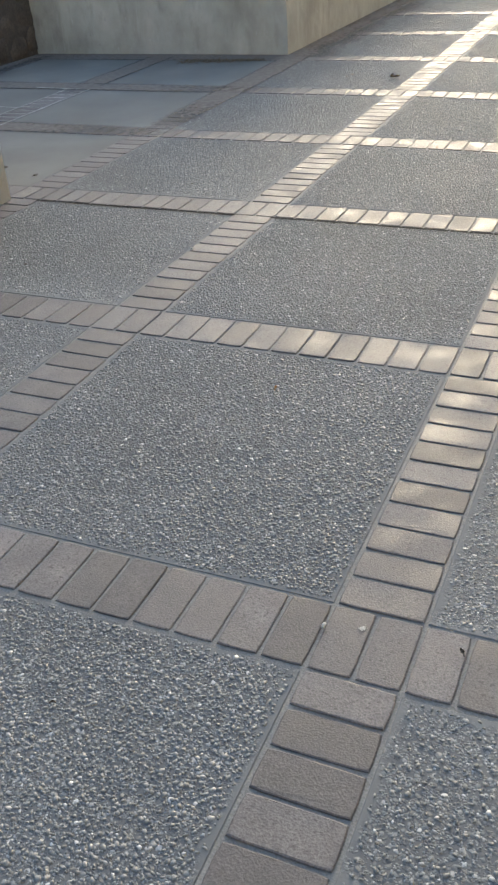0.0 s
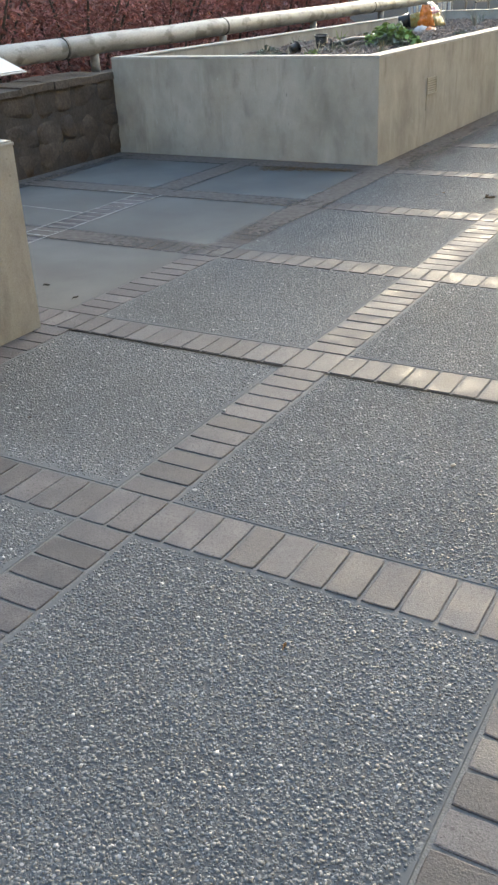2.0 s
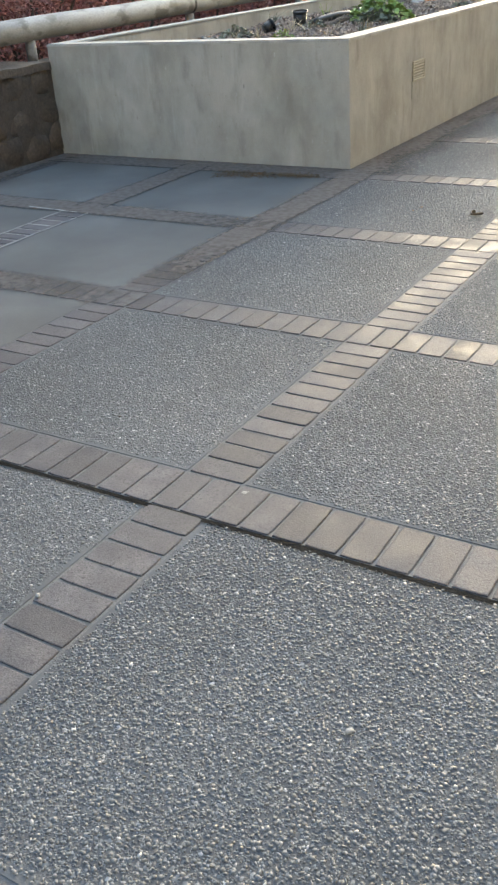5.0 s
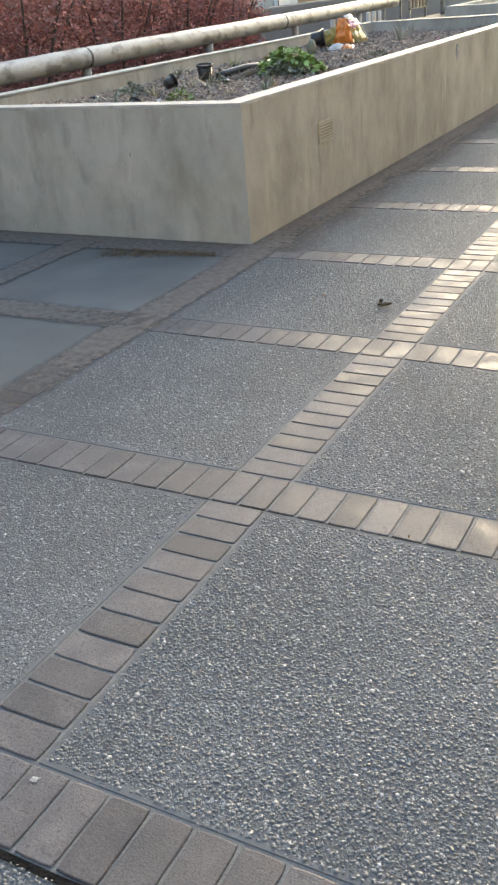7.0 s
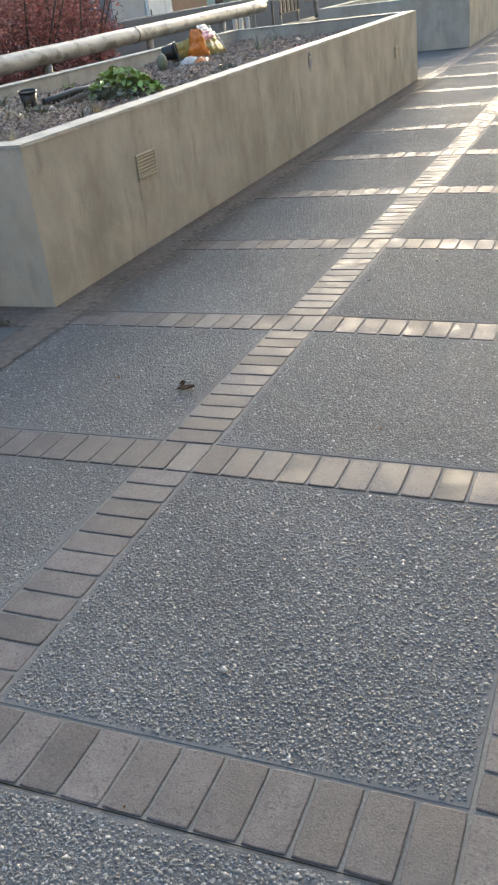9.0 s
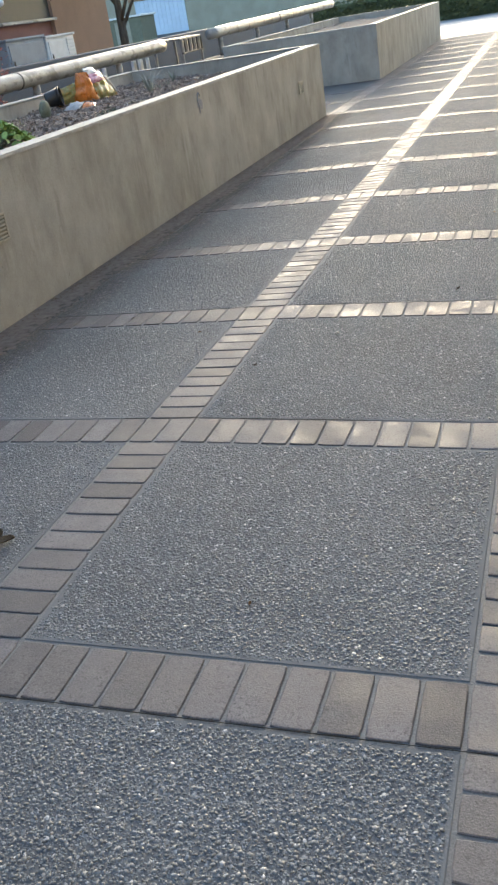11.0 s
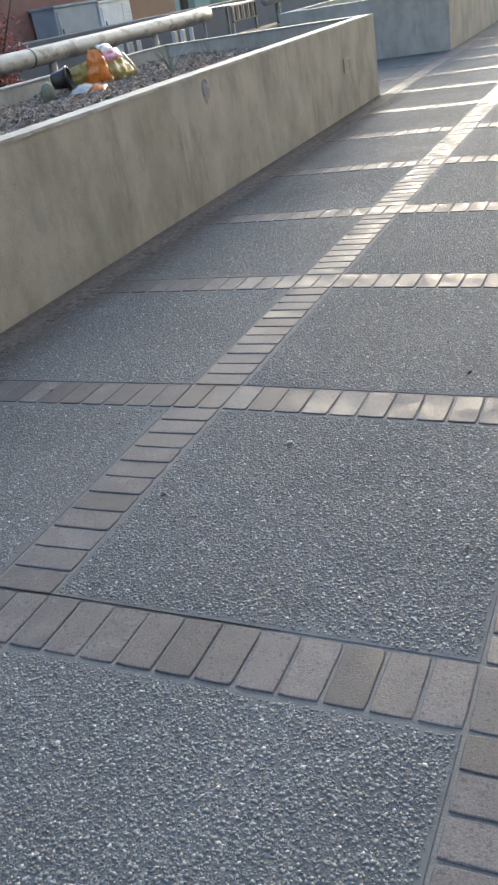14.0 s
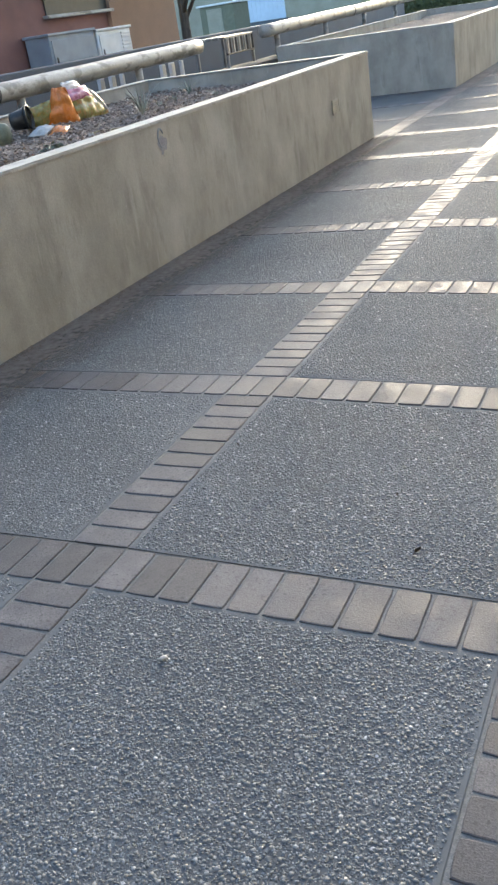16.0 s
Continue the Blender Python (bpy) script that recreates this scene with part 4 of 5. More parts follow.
# ---- red shrubs behind the pipe ----
def red_shrub(x, y, r, hgt, n, label):
    h = holder("red_shrub", (x, y, -0.12), label, "shrub", group="red shrubs")
    bm = bmesh.new()
    for k in range(9):
        u = 6.28 * k / 9
        tube_bm([(x + 0.1 * math.cos(u), y + 0.1 * math.sin(u), -0.12), (x + r * 0.4 * math.cos(u), y + r * 0.4 * math.sin(u), hgt * 0.45), (x + r * 0.8 * math.cos(u), y + r * 0.8 * math.sin(u), hgt * 0.85)], [0.025, 0.016, 0.006], 6, bm)
    part("branchwork", bm, BARK, h)
    vs, fs = [], []
    for k in range(n):
        d = Vector((rnd.gauss(0, 1), rnd.gauss(0, 1), rnd.gauss(0, 1))).normalized()
        f = rnd.random() ** 0.35
        lump = 0.8 + 0.35 * noise.noise(d * 2.2 + Vector((x, y, 0)))
        p = Vector((d.x * r * 0.85 * f * lump, d.y * r * 1.1 * f * lump, hgt * 0.54 + d.z * hgt * 0.52 * f * lump))
        if p.z < 0.03:
            p.z = rnd.uniform(0.03, 0.3)
        m = Matrix.Translation(p) @ Euler((rnd.uniform(-1.2, 1.2), rnd.uniform(-1.2, 1.2), rnd.uniform(0, 6.28))).to_matrix().to_4x4()
        l = rnd.uniform(0.018, 0.042)
        b = len(vs)
        for c in ((0, -l, 0), (l * 0.42, 0, 0.008), (0, l, 0), (-l * 0.42, 0, 0.008)):
            vs.append(m @ Vector(c))
        fs.append((b, b + 1, b + 2, b + 3))
    ob = new("crown", data_mesh("crown", vs, fs, REDLEAF))
    ob.parent = h


for x, y, r, hh in ((-5.5, -6.6, 0.95, 2.0), (-5.45, -5.0, 1.0, 2.1), (-5.5, -3.4, 0.95, 2.2), (-5.45, -1.8, 1.0, 2.1), (-5.5, -0.2, 0.95, 2.2), (-5.45, 1.4, 1.0, 2.15), (-5.5, 3.0, 1.0, 2.2), (-5.45, 4.6, 1.0, 2.2), (-5.5, 6.1, 0.95, 2.1), (-5.5, 7.3, 0.85, 1.95)):
    red_shrub(x, y, r, hh, 7000, "dense dark red leafy shrub behind the pipe rail")


# ---- sign beside the stone wall ----
h = holder("sign_panel", (-3.28, -2.33, 0), "slanted white information panel on a grey post", "sign")
part("post", box_bm(-3.35, -2.42, 0, -3.27, -2.34, 0.93, 0.006, 1), GREYMETAL, h)
bm = box_bm(-0.21, -0.33, -0.012, 0.21, 0.33, 0.0, 0.004, 1)
bmesh.ops.transform(bm, verts=bm.verts, matrix=pose(-3.32, -2.38, 1.01, 0, 22, 0))
part("frame", bm, GREYMETAL, h)
bm = box_bm(-0.19, -0.31, 0.0, 0.19, 0.31, 0.004)
bmesh.ops.transform(bm, verts=bm.verts, matrix=pose(-3.32, -2.38, 1.01, 0, 22, 0))
part("panel", bm, WHITE, h, "glossy white panel")


# ---- street side ----
def cabinet(y0, y1, x0, x1, z1, mat, label, louvre=False):
    h = holder("utility_cabinet", ((x0 + x1) / 2, (y0 + y1) / 2, -0.12), label, "cabinet", group="utility cabinets")
    part("body", box_bm(x0, y0, -0.12, x1, y1, z1, 0.02, 2), mat, h)
    part("lid", box_bm(x0 - 0.03, y0 - 0.03, z1 - 0.01, x1 + 0.03, y1 + 0.03, z1 + 0.04, 0.012, 2), mat, h)
    part("door", box_bm(x1 - 0.005, y0 + 0.06, 0.1, x1 + 0.02, y1 - 0.06, z1 - 0.08, 0.006, 1), mat, h)
    part("handle", box_bm(x1 + 0.018, y0 + 0.12, 0.95, x1 + 0.04, y0 + 0.15, 1.12, 0.004, 1), DARK, h, "dark handle")
    if louvre:
        for k in range(10):
            z = 0.72 + k * 0.07
            part("louvre", box_bm(x1 + 0.018, y1 - 0.42, z, x1 + 0.035, y1 - 0.1, z + 0.045, 0.004, 1), WHITE, h)


cabinet(14.6, 16.15, -9.55, -9.02, 1.50, GREYBOX, "blue-grey utility cabinet against the red-brown wall")
cabinet(16.2, 17.5, -9.55, -9.0, 1.46, WHITE, "white louvred utility cabinet against the red-brown wall", True)
h = holder("window", (-9.55, 16.6, 1.75), "dark recessed window above the cabinets", "window")
part("pane", box_bm(-9.6, 15.5, 1.86, -9.57, 17.7, 3.2), DARK, h)
part("sill", box_bm(-9.6, 15.4, 1.80, -9.46, 17.8, 1.86, 0.01, 1), PIPE, h, "pale stone sill")
part("head", box_bm(-9.6, 15.4, 3.2, -9.52, 17.8, 3.3, 0.01, 1), PIPE, h)
# far side of the street
h = holder("garage_door", (-24.1, 60.2, -0.12), "pale blue ribbed garage door across the street", "door")
part("leaf", box_bm(-25.9, 60.22, 0.75, -22.3, 60.28, 3.0), PALEBLUE, h)
for k in range(12):
    x = -25.85 + k * 0.3
    part("rib", box_bm(x, 60.18, 0.78, x + 0.05, 60.225, 2.97, 0.008, 1), PALEBLUE, h)
part("base_rail", box_bm(-26.1, 60.12, 0.55, -22.1, 60.26, 0.75, 0.01, 1), SLATE, h, "dark rail below the door")
part("plinth", box_bm(-26.0, 60.15, -0.12, -22.2, 60.27, 0.55), WHITE, h, "pale plinth")
part("lintel", box_bm(-26.3, 60.1, 3.0, -21.9, 60.28, 3.35, 0.02, 1), TANWALL, h, "brown lintel")
h = holder("storage_shed", (-21.4, 48.8, -0.12), "olive green flat-roofed storage shed across the street", "shed")
part("body", box_bm(-22.4, 48.0, -0.12, -20.4, 50.0, 1.95, 0.03, 2), BRONZE, h)
part("roof", box_bm(-22.55, 47.9, 1.95, -20.3, 50.1, 2.05, 0.02, 1), WHITE, h, "pale roof edge")
part("door", box_bm(-22.0, 47.96, 0.0, -21.1, 48.01, 1.8, 0.01, 1), OLIVEWALL, h)


def street_tree(x, y, label):
    h = holder("tree", (x, y, -0.12), label, "tree")
    bm = tube_bm([(x, y, -0.12), (x + 0.01, y, 0.5), (x + 0.02, y + 0.03, 1.2), (x, y + 0.05, 1.9), (x - 0.05, y, 2.8), (x, y, 3.8)], [0.15, 0.11, 0.10, 0.085, 0.06, 0.03], 12)
    tips = []
    for u, z, l in ((0.8, 1.35, 1.4), (2.2, 1.7, 1.3), (3.6, 1.9, 1.4), (5.0, 2.1, 1.3), (1.5, 2.6, 1.1), (4.2, 2.9, 1.0), (5.9, 1.5, 1.2)):
        e = Vector((x + l * 0.75 * math.cos(u), y + l * 0.75 * math.sin(u), z + l))
        tube_bm([(x, y + 0.03, z), (x + l * 0.3 * math.cos(u), y + l * 0.3 * math.sin(u), z + l * 0.45), tuple(e)], [0.05, 0.032, 0.012], 8, bm)
        tips.append(e)
    part("trunk", bm, BARK, h, smooth=True)
    vs, fs = [], []
    for k in range(2600):
        c = rnd.choice(tips)
        p = c + Vector((rnd.gauss(0, 0.42), rnd.gauss(0, 0.42), rnd.gauss(0.25, 0.35)))
        if p.z < 2.05:
            continue
        m = Matrix.Translation(p - Vector((x, y, -0.12))) @ Euler((rnd.uniform(-1.2, 1.2), rnd.uniform(-1.2, 1.2), rnd.uniform(0, 6.28))).to_matrix().to_4x4()
        l = rnd.uniform(0.04, 0.075)
        b = len(vs)
        for q in ((0, -l, 0), (l * 0.45, 0, 0.01), (0, l, 0), (-l * 0.45, 0, 0.01)):
            vs.append(m @ Vector(q))
        fs.append((b, b + 1, b + 2, b + 3))
    ob = new("crown", data_mesh("crown", vs, fs, LEAF))
    ob.parent = h


street_tree(-8.3, 18.6, "young street tree with a forked brown trunk")
# slatted bench in the gap of the pipe rail
h = holder("bench", (-4.75, 12.9, 0.0), "grey slatted metal bench between the pipe rails", "bench")
for k in range(5):
    part("seat_slat", box_bm(-5.0 + k * 0.11, 12.35, 1.08, -4.91 + k * 0.11, 13.35, 1.11, 0.005, 1), GREYMETAL, h)
for k in range(10):
    y = 12.4 + k * 0.1
    part("side_bar", box_bm(-4.47, y, 0.88, -4.45, y + 0.03, 1.08), DARK if k % 2 else GREYMETAL, h)
part("lower_rail", box_bm(-4.475, 12.36, 0.86, -4.445, 13.34, 0.885, 0.004, 1), DARK, h, "dark lower rail")
for y in (12.38, 13.3):
    for x in (-4.98, -4.5):
        part("leg", box_bm(x, y, -0.12 if x < -4.6 else 0.69, x + 0.04, y + 0.04, 1.08, 0.004, 1), GREYMETAL, h)
# pale stubs on the wall below the pipe
for y in (9.05, 9.3, 9.55, 10.55, 10.8, 11.1):
    thing("stub", box_bm(-4.60, y, 0.69, -4.55, y + 0.09 * (0.5 if y in (9.55, 11.1) else 1), 0.93, 0.006, 1), WHITE, "pale painted stub standing on the wall", "stub", group="stubs under the pipe rail")
# bright lamp high on the wall
h = holder("wall_lamp", (-9.45, 15.1, 2.1), "white bulkhead lamp on the red-brown wall", "lamp")
bm = bmesh.new()
bmesh.ops.create_uvsphere(bm, u_segments=16, v_segments=8, radius=0.13, matrix=Matrix.Translation((-9.5, 15.5, 2.24)) @ Matrix.Diagonal((0.7, 1.2, 0.7, 1)))
part("shade", bm, WHITE, h, smooth=True)
part("base", box_bm(-9.61, 15.38, 2.16, -9.52, 15.62, 2.34, 0.01, 1), GREYMETAL, h)

# ---- far end: hedge bank ----
vs, fs = [], []
for k in range(16000):
    x, y, z = rnd.uniform(-9, 16), 33 + rnd.random() ** 2 * 1.2, rnd.uniform(0.0, 1.15)
    z *= 1 + 0.12 * noise.noise(Vector((x * 1.2, 0, 0)))
    m = pose(x, y + 0.1 * noise.noise(Vector((x, z * 2, 0))), z, rnd.uniform(-60, 60), rnd.uniform(-60, 60), rnd.uniform(0, 360))
    l = rnd.uniform(0.05, 0.1)
    b = len(vs)
    for c in ((0, -l, 0), (l * 0.5, 0, 0.01), (0, l, 0), (-l * 0.5, 0, 0.01)):
        vs.append(m @ Vector(c))
    fs.append((b, b + 1, b + 2, b + 3))
hd = thing("hedge", box_bm(-9, 33.2, -0.12, 16, 34.4, 1.05, 0.1, 2), HEDGE, "low dull green hedge closing the far end", "hedge")
ob = new("leaves", data_mesh("leaves", vs, fs, HEDGE))
ob.parent = hd


# ---- small things on the paving ----
def fallen_leaf(x, y, r, turn, mat, label, curl=0.5):
    bm = bmesh.new()
    rings = []
    for i in range(7):
        f = i / 6
        w = r * 0.55 * math.sin(math.pi * (0.06 + 0.9 * f)) ** 0.8
        rings.append([bm.verts.new(((f - 0.5) * 2 * r, w * s, 0.006 + r * curl * (abs(s) ** 2 * 0.6 + (f - 0.5) ** 2 * 1.1) + 0.003 * noise.noise(Vector((f * 6, s * 3, x))))) for s in (-1, -0.5, 0, 0.5, 1)])
    for a, b in zip(rings, rings[1:]):
        for k in range(4):
            bm.faces.new((a[k], b[k], b[k + 1], a[k + 1]))
    got = bmesh.ops.solidify(bm, geom=bm.faces, thickness=0.0012)
    tube_bm([(-r, 0, 0.008 + r * curl * 0.2), (-r * 1.4, 0.1 * r, 0.003)], [0.0012, 0.001], 5, bm)
    bmesh.ops.transform(bm, verts=bm.verts, matrix=pose(x, y, sag(x, y), 0, 0, turn))
    thing("fallen_leaf", bm, mat, label, "leaf", group="fallen leaves", smooth=True)


fallen_leaf(-0.21, -0.79, 0.035, 25, LITTER, "curled brown dry leaf on the aggregate paving", 0.45)
fallen_leaf(-0.24, -0.76, 0.02, 100, LITTER, "crumpled small brown leaf against another", 1.0)
fallen_leaf(1.225, 1.46, 0.045, 20, BARK, "dark shrivelled leaf beside the brick band", 0.6)
fallen_leaf(0.93, 1.59, 0.012, 60, BARK, "tiny dark leaf scrap on the paving", 0.9)
fallen_leaf(-1.79, -3.58, 0.018, 10, BARK, "tiny dark leaf scrap on the concrete pad", 0.6)
fallen_leaf(-1.5, -3.69, 0.016, 70, BARK, "tiny dark leaf scrap on the brick band", 0.6)
for k in range(26):
    fallen_leaf(rnd.uniform(-1.2, 2.4), rnd.uniform(-7.2, 4.5), rnd.uniform(0.004, 0.009), rnd.uniform(0, 360), rnd.choice((BARK, DRYLEAF, BARK)), "tiny leaf crumb on the paving", 0.8)


def spatter(x, y, r, label, mat=BAGWHITE):
    bm = bmesh.new()
    for k in range(7):
        s = r * (1 if k == 0 else rnd.uniform(0.1, 0.35))
        o = (0, 0) if k == 0 else (rnd.gauss(0, r), rnd.gauss(0, r))
        n = 12
        ring = [bm.verts.new((x + o[0] + s * (0.8 + 0.4 * rnd.random()) * math.cos(6.28 * q / n), y + o[1] + s * (0.8 + 0.4 * rnd.random()) * math.sin(6.28 * q / n), 0.0028)) for q in range(n)]
        top = bm.verts.new((x + o[0], y + o[1], 0.0036))
        for q in range(n):
            bm.faces.new((ring[q], ring[(q + 1) % n], top))
    thing("white_spatter", bm, mat, label, "stain", group="stains on the paving")


SPLASH = material("dried_splash", [(0.27, 0.265, 0.25), (0.42, 0.41, 0.39)], scale=60, rough=0.8, bump=0.2, grain=200, fine=0.25)
spatter(0.13, -3.90, 0.009, "dried white spatter at the crossing of two brick bands", SPLASH)
spatter(0.13, -5.09, 0.008, "dried white spatter at the panel's corner", SPLASH)
spatter(1.30, -6.56, 0.007, "small worn pale ring stain on a brick", SPLASH)
for x, y, r, lb in ((1.22, -6.58, 0.007, "loose white pebble lying on a brick joint"), (-0.09, -4.55, 0.008, "loose white pebble beside the brick band"), (1.11, 0.53, 0.007, "loose pale pebble on the aggregate panel"), (0.6, -2.3, 0.009, "loose white pebble on the aggregate panel"), (0.45, 1.0, 0.009, "loose white pebble on the aggregate panel"), (0.8, -4.6, 0.008, "loose white pebble on the aggregate panel")):
    bm = bmesh.new()
    bmesh.ops.create_icosphere(bm, subdivisions=2, radius=r, matrix=Matrix.Translation((x, y, r * 0.5 + 0.001 + sag(x, y))) @ Matrix.Rotation(x * 9, 4, "Z") @ Matrix.Diagonal((1.3, 0.8, 0.6, 1)))
    for v in bm.verts:
        v.co += r * 0.25 * noise.noise_vector(v.co * 60)
    thing("pebble", bm, RIM, lb, "pebble", group="loose pebbles", smooth=True)
# pale mortar smeared round the bricks of one band in the alcove
def mortar_line(x0, y0, x1, y1, w, seed):
    bm = bmesh.new()
    n, rows = 16, []
    side = Vector((y1 - y0, x0 - x1, 0)).normalized()
    for q in range(n + 1):
        f = q / n
        c = Vector((x0 + (x1 - x0) * f, y0 + (y1 - y0) * f, 0.0045)) + side * 0.006 * noise.noise(Vector((f * 6, seed, 0)))
        hw = w * (0.35 + 1.1 * abs(noise.noise(Vector((f * 7, seed, 4)))))
        rows.append((bm.verts.new(c - side * hw), bm.verts.new(c + side * hw)))
    for a, b in zip(rows, rows[1:]):
        bm.faces.new((a[0], b[0], b[1], a[1]))
    thing("mortar_smear", bm, SPLASH, "pale mortar smeared along a brick joint in the alcove", "mortar", group="mortar smears on the paving")


mortar_line(-2 * P + H + 0.012, -3.3, -2 * P + H + 0.004, -1.42, 0.013, 1)
mortar_line(-2 * P - H - 0.006, -3.2, -2 * P - H, -1.44, 0.010, 2)
for k in range(16):
    y = -P - H - 0.11 - k * 0.108
    mortar_line(-2 * P - H, y, -2 * P + H, y + 0.004, 0.006 + 0.003 * (k % 3), 5 + k)
mortar_line(-2 * P - 0.42, -1.40, -2 * P + 0.02, -1.425, 0.013, 30)
mortar_line(-2 * P - 0.9, -2.05, -2 * P - H, -2.1, 0.010, 31)

# ---- paving panels ----
BRICK_TOP = 0.001
panels = holder("pavement", (0, 0, 0), "brick banded pavement with exposed aggregate panels", kind="structure")


def slab(name, i, j, mat, label=""):
    """The panel between bands i, i+1 and j, j+1."""
    g = 0.005
    south, north = g, 0.024 if j == -4 else g
    x0, x1, y0, y1 = i * P + H + g * 0.5, (i + 1) * P - H - g * 0.5, j * P + H + south * 0.5, (j + 1) * P - H - north
    lift = rnd.uniform(-0.0015, -0.0007)
    bm = box_bm(x0, y0, -0.03, x1, y1, lift, 0.003, 1)
    if i == 0 and -4 < j < 0:
        bmesh.ops.subdivide_edges(bm, edges=[e for e in bm.edges if e.calc_length() > 0.5], cuts=7, use_grid_fill=True)
    for v in bm.verts:
        v.co.z += sag(v.co.x, v.co.y)
    return part(name, bm, mat, panels, label)


for i in range(-3, 7):
    for j in range(-8, 17):
        if i < -1:
            if -4 < j < 0 or 7 <= j < 10:
                slab("concrete_pad", i, j, PAD, "smooth pale trowelled concrete pad")
        else:
            slab("aggregate_panel", i, j, AGG)

# dark open joints along some bands
for x0, x1, y, w in ((-1.30, 3.6, -3 * P - H - 0.010, 0.021), (-0.2, 0.75, 0.5 * 0 + H + 0.001, 0.006), (-1.2, 3.6, P * -1 - H - 0.001, 0.004), (-1.2, 2.6, P + H + 0.001, 0.005), (-1.2, 1.2, -2 * P - H - 0.001, 0.004)):
    n = 60
    bm = bmesh.new()
    rows = []
    for k in range(n + 1):
        x = x0 + (x1 - x0) * k / n
        hw = w * 0.5 * (0.85 + 0.5 * noise.noise(Vector((x * 6, y, 0))))
        rows.append((bm.verts.new((x, y - hw, 0.0006 + sag(x, y))), bm.verts.new((x, y + hw, 0.0006 + sag(x, y)))))
    for a, b in zip(rows, rows[1:]):
        bm.faces.new((a[0], b[0], b[1], a[1]))
    part("open_joint", bm, GAP, panels, "dark open joint beside a brick band")


# ---- stones standing out of the panels ----
def pebbles(i, j, count, lo, hi):
    """Flat five-sided chips, each with a crooked outline and a slightly tipped top."""
    edge = hi * 0.7 + 0.009
    x0, y0, w = i * P + H + edge, j * P + H + edge, P - 2 * H - 2 * edge
    m = math.ceil(math.sqrt(count))
    cell = rng.permutation(m * m)[:count]
    c = np.column_stack((x0 + w * (cell % m + 0.5 + 0.9 * (rng.random(count) - 0.5)) / m, y0 + w * (cell // m + 0.5 + 0.9 * (rng.random(count) - 0.5)) / m))
    r = lo + (hi - lo) * rng.random(count) ** 1.6
    ang, flat = rng.random(count) * 6.283, 0.42 + 0.5 * rng.random(count)
    top = 0.0002 + r * (0.02 + 0.09 * rng.random(count))
    tilt = (rng.random((count, 2)) - 0.5) * 0.22
    verts = np.zeros((count, 10, 3))
    for k in range(5):
        a = 2 * math.pi * k / 5 + 0.5 * (rng.random(count) - 0.5)
        u, v = np.cos(a), np.sin(a) * flat
        jit = 0.7 + 0.5 * rng.random(count)
        dx, dy = (u * np.cos(ang) - v * np.sin(ang)) * r * jit, (u * np.sin(ang) + v * np.cos(ang)) * r * jit
        verts[:, k] = np.column_stack((c[:, 0] + dx, c[:, 1] + dy, np.full(count, -0.004)))
        verts[:, 5 + k] = np.column_stack((c[:, 0] + 0.86 * dx, c[:, 1] + 0.86 * dy, top + 0.86 * (dx * tilt[:, 0] + dy * tilt[:, 1])))
    return verts.reshape(-1, 3)


def pebble_field(name, mat, near, side, lo, hi, label):
    spots = [(0, j, near) for j in range(-7, 4)] + [(-1, j, side) for j in range(-6, 4)] + [(1, j, side) for j in range(-7, -4)] + [(i, j, side // 2) for i in (-1, 0, 1) for j in (4, 5, 6)]
    v = np.concatenate([pebbles(i, j, count, lo, hi) for i, j, count in spots])
    v[:, 2] -= 0.027 * np.clip(v[:, 0] - 0.1, 0, 1.32) * np.clip(v[:, 1] / (3 * P) + 1, 0, 1)
    n = len(v) // 10
    quads = (np.arange(n)[:, None, None] * 10 + np.array([(k, (k + 1) % 5, 5 + (k + 1) % 5, 5 + k) for k in range(5)])[None]).reshape(-1, 4)
    caps = np.arange(n)[:, None] * 10 + np.arange(5, 10)[None]
    loops = np.concatenate((quads.ravel(), caps.ravel()))
    starts = np.concatenate((np.arange(len(quads)) * 4, len(quads) * 4 + np.arange(len(caps)) * 5))
    me = bpy.data.meshes.new(name)
    me.vertices.add(len(v))
    me.vertices.foreach_set("co", v.ravel())
    me.loops.add(len(loops))
    me.loops.foreach_set("vertex_index", loops.astype(np.int32))
    me.polygons.add(len(starts))
    me.polygons.foreach_set("loop_start", starts.astype(np.int32))
    me.update(calc_edges=True)
    me.validate()
    me.materials.append(mat)
    ob = new(name, me)
    ob.parent = panels
    tagged(ob, label, kind="stuff")


pebble_field("pebbles", PEBBLE, 9300, 3700, 0.0032, 0.0078, "small grey stones exposed in the panels")
pebble_field("pale_pebbles", PALE_PEBBLE, 380, 240, 0.0022, 0.0085, "scattered pale stones exposed in the panels")

